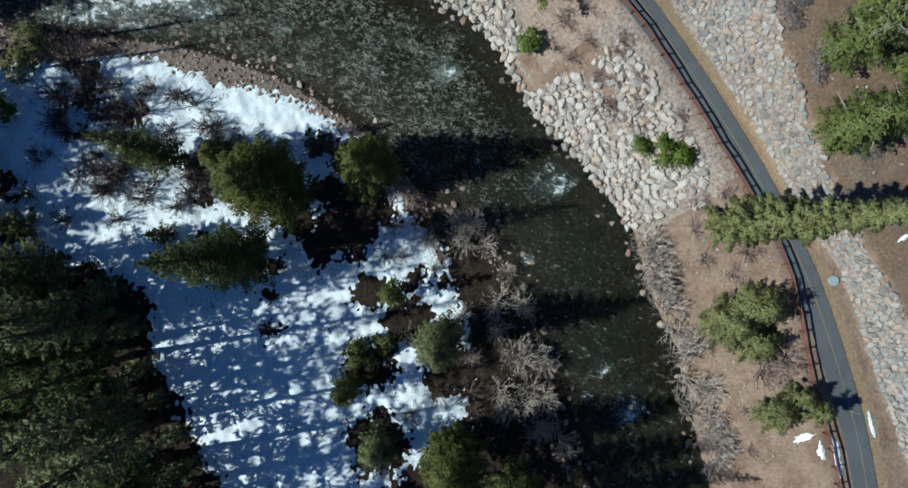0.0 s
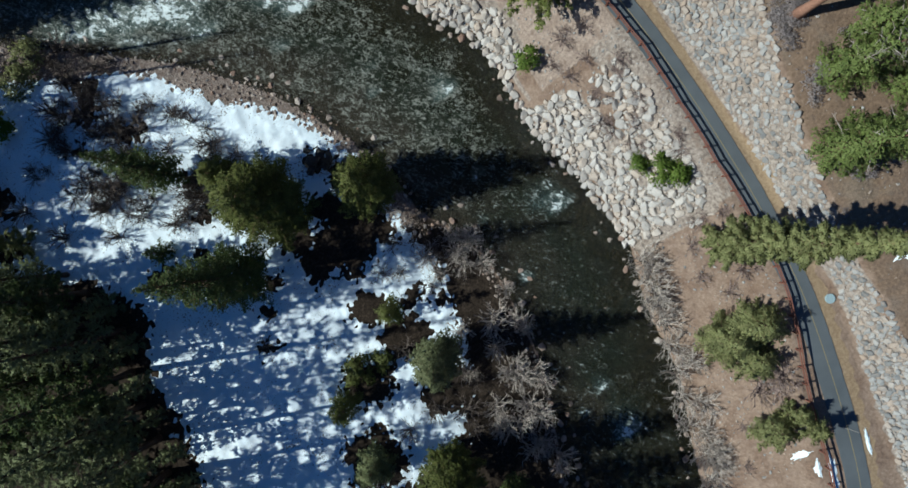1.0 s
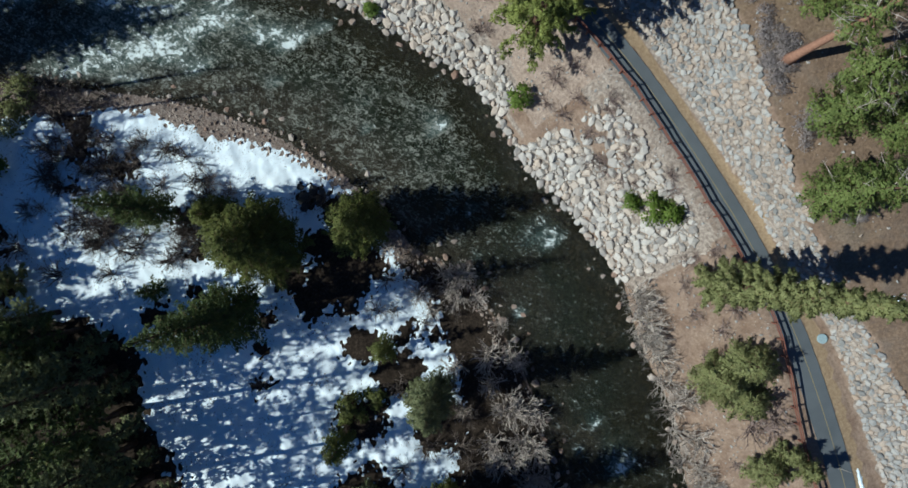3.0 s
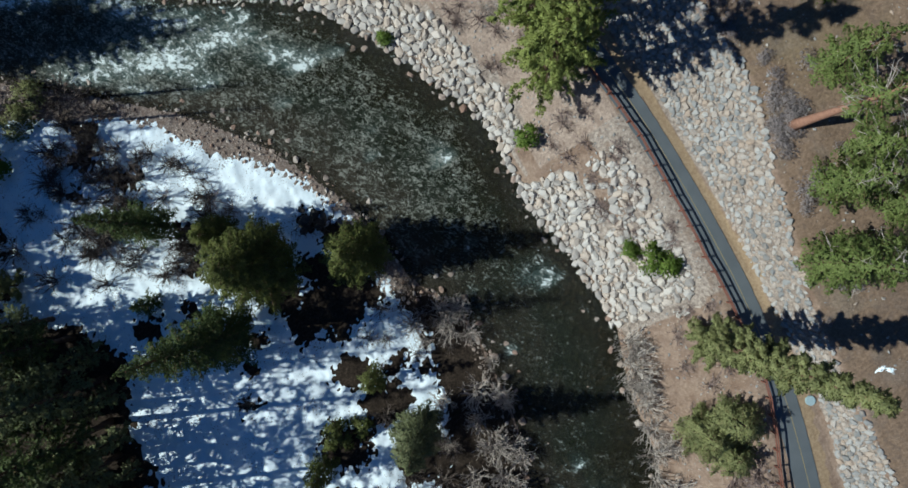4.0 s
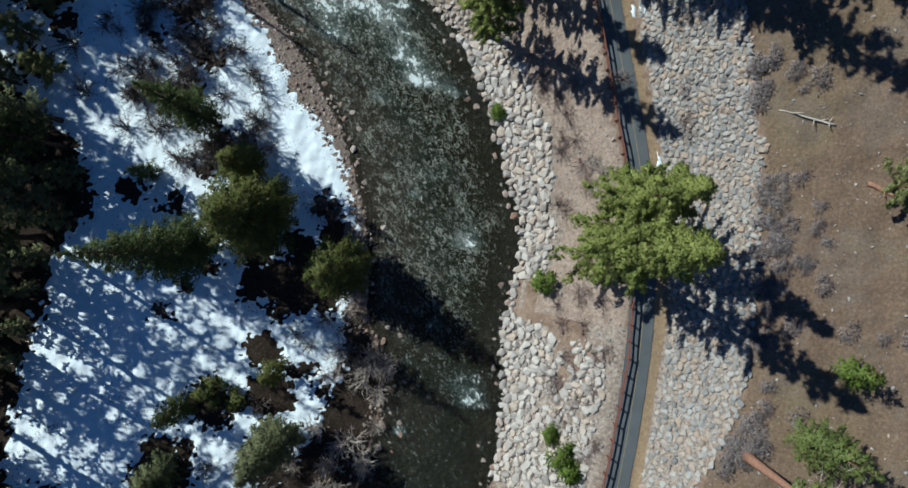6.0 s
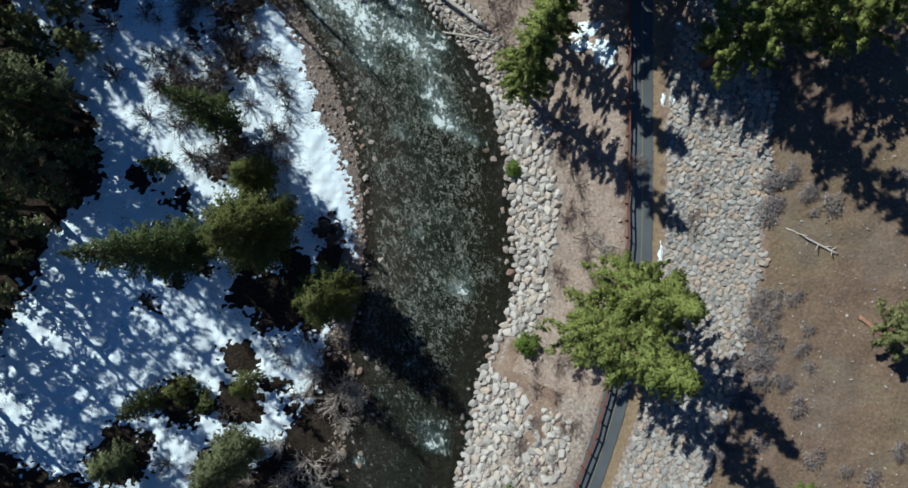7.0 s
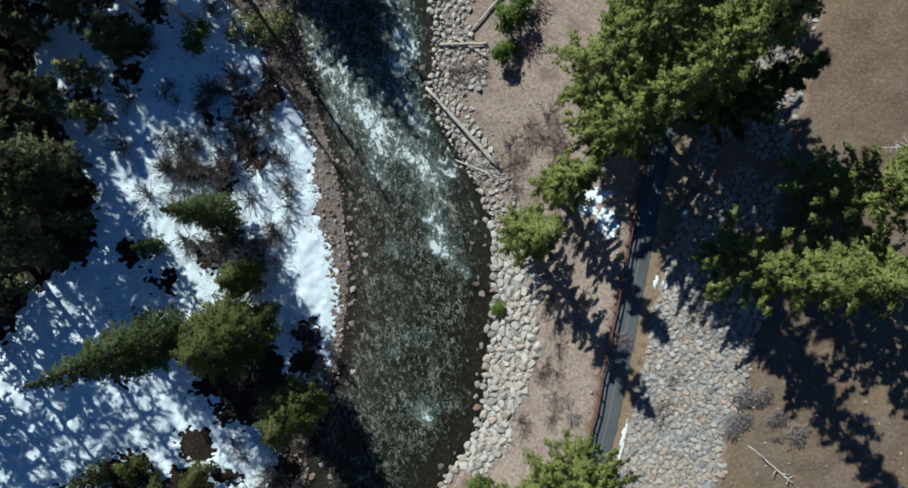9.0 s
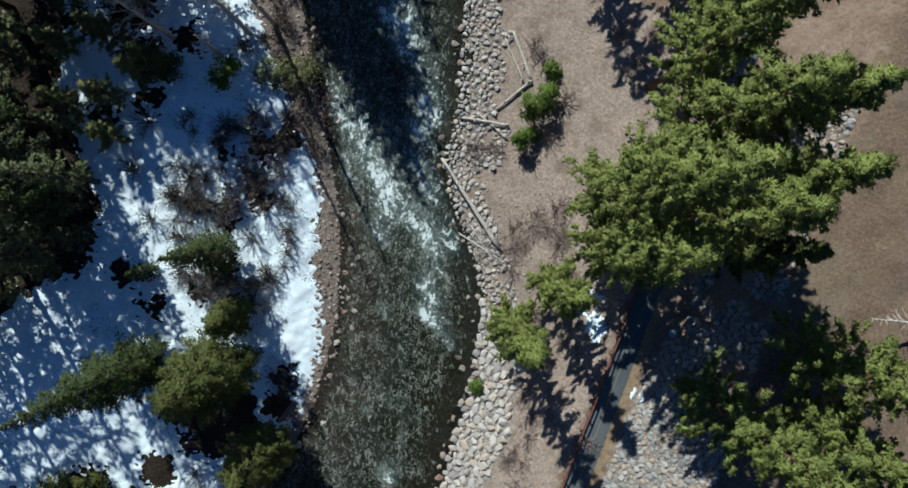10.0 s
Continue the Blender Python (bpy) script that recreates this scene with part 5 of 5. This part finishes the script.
bar = empty("gravel_bar", -10, 30, 0.2)
tagged(bar, "brown gravel bar with scattered river cobbles", "gravel bar", kind="structure")
cobbles = [stone_mesh(80 + k, COBBLE, 12, 0.6, "cobble") for k in range(6)]
lay(nearest_first(sow((lambda y: np.minimum(SNOW_EDGE(y) - 0.4, WEST_WATER(y) - 2), lambda y: WEST_WATER(y) + 3), -40, 76, [0.05, 0.06, 0.08, 0.10, 0.14, 0.20, 0.32], 12000, gravel_bar, 1.05, 7), 28, 40), cobbles, bar, 200, "cobble_field", COBBLE, 8, 0.05)
flood = empty("rubble_bank", -5, 62, 1)
tagged(flood, "flood bank of grey broken rocks around driftwood", "rocks", kind="structure")
rocks = [stone_mesh(90 + k, GRANITE, 12, 0.6, "rock", 0.6) for k in range(8)]
lay(nearest_first(sow((lambda y: EAST_WATER(y) - 0.6, lambda y: EAST_WATER(y) + 12), 46, 98, [0.06, 0.08, 0.10, 0.13, 0.17, 0.22, 0.30, 0.42], 14000, flood_bank, 0.85, 9), 52, 66), rocks, flood, 250, "rock_field", GRANITE, 10, 0.2)


def in_river(x, y):
    w, e = float(WEST_WATER(y)), float(EAST_WATER(y))
    return w + 0.5 < x < e - 0.5 and (lift(x, y, 0.15, 2) > 0.2 or x > e - 2.0 and lift(x, y, 0.5, 2) > -0.1 or x < w + 4 and lift(x, y, 0.4, 2) > 0.15)


stones = sow((WEST_WATER, EAST_WATER), -45, 80, [0.18, 0.25, 0.35, 0.5], 2600, in_river, 1.3, 11)
bed = empty("river_stones", 5, 10, -0.6)
tagged(bed, "dark wet stones on the river bed", "river stones", kind="structure")
wet = [stone_mesh(95 + k, COBBLE, 12, 0.55, "river_stone") for k in range(5)]
lay(nearest_first(stones, 10, 40), wet, bed, 150, "stone_bed", COBBLE, 12, 0.5)


def bank_litter(x, y):
    d = x - float(EAST_WATER(y))
    return 3 < d and x < float(FENCE(y)) - 0.6 and lift(x, y, 0.25, 2) > -0.25


pebbles = empty("bank_pebbles", 25, 10, 6)
tagged(pebbles, "small loose stones scattered over the sandy bank", "pebbles", kind="structure")
bits = [stone_mesh(110 + k, REVET_STONE, 7, 0.6, "pebble") for k in range(4)]
lay(sow((lambda y: EAST_WATER(y) + 3, FENCE), -46, 70, [0.05, 0.06, 0.08, 0.11, 0.16, 0.24], 2600, bank_litter, 1.3, 13), bits, pebbles, 0, "pebble_field", REVET_STONE, 14, 0.2)


def hill_litter(x, y):
    return lift(x, y, 0.2, 2) > -0.2


loose = empty("hillside_stones", 50, 10, 19)
tagged(loose, "small loose stones scattered over the dry hillside", "stones", kind="structure")
lay(sow((lambda y: REVET(y) + 0.8, lambda y: REVET(y) + 24), -30, 70, [0.06, 0.08, 0.10, 0.14, 0.22], 1100, hill_litter, 1.6, 15), bits, loose, 0, "stone_scatter", REVET_STONE, 16, 0.2)


# ---- roadside snow ----
def snow_patch(x, y, rx, ry, turn, seed):
    g = np.random.default_rng(seed)
    verts, faces, rings, n = [(0, 0, 0.11)], [], 6, 48
    for i in range(1, rings + 1):
        q = i / rings
        for k in range(n):
            a = 2 * math.pi * k / n
            j = 1 + 0.75 * noise.fractal((math.cos(a) * 2.6 + seed, math.sin(a) * 2.6, seed * 0.7), 0.7, 2.0, 4) * q
            px, py = math.cos(a) * rx * q * j, math.sin(a) * ry * q * j
            verts.append((px, py, 0.11 * (1 - q * q) - 0.05 * (i == rings) + 0.03 * g.normal() * (i < rings)))
    for k in range(n):
        faces.append((0, 1 + k, 1 + (k + 1) % n))
        for i in range(rings - 1):
            a, b = 1 + i * n + k, 1 + i * n + (k + 1) % n
            faces.append((a, a + n, b + n, b))
    c, s_ = math.cos(radians(turn)), math.sin(radians(turn))
    z0 = ground_z(x, y)
    out = []
    for px, py, pz in verts:
        wx, wy = px * c - py * s_, px * s_ + py * c
        out.append((wx, wy, ground_z(x + wx, y + wy) - z0 + pz))
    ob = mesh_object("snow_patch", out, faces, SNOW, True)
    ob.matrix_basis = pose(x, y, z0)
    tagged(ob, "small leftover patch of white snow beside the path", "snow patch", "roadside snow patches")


for i, (x, y, rx, ry, a) in enumerate([(14.5, 59.8, 2.2, 0.9, 30), (18.2, 57.0, 0.7, 1.6, 10), (14.2, 57.6, 1.5, 0.7, 15), (16.9, 57.4, 0.7, 1.9, 10), (13.9, 60.2, 0.9, 0.6, 20), (15.0, 58.2, 0.7, 0.5, -30), (17.4, 58.2, 0.45, 0.9, 10), (18.3, 56.2, 0.35, 0.7, 0), (33.0, 34.8, 0.30, 2.2, 16), (34.0, 31.8, 0.30, 1.6, 16),
                                          (22.3, -47.8, 0.5, 2.6, -22), (21.3, -46.0, 0.4, 1.2, -22), (28.2, -46.5, 0.3, 1.8, -20), (20.6, -43.8, 1.0, 0.5, 10), (27.4, 54.3, 0.5, 1.1, 15), (26.6, 53.6, 0.35, 0.8, 15), (41.3, -27.6, 0.6, 0.35, 0), (42.2, -28.2, 0.35, 0.5, 40)]):
    snow_patch(x, y, rx, ry, a, i + 1)
log("fallen_log", on_ground(53.0, 34.9, 0.25), on_ground(56.5, 33.4, 0.3), 0.28, 0.22, RED_BARK, "short rusty red fallen trunk under the hillside pine", knots=2, seed=15)

# dark boulders in the melted hollow at the snow's edge
for i, (x, y, r) in enumerate([(-10.6, 23.6, 1.15), (-9.0, 23.9, 0.8), (-9.2, 22.2, 1.0), (-11.4, 22.4, 0.75), (-8.2, 22.9, 0.65), (-10.3, 25.2, 0.6)]):
    ob = new("boulder", stone_mesh(130 + i, DARK_ROCK, 22, 0.62))
    ob.matrix_basis = pose(x, y, ground_z(x, y) + 0.2 * r, 0, 0, 63 * i) @ Matrix.Scale(r, 4)
    tagged(ob, "dark wet boulder in a melted hollow in the snow", "boulder", "boulders at the snow's edge")
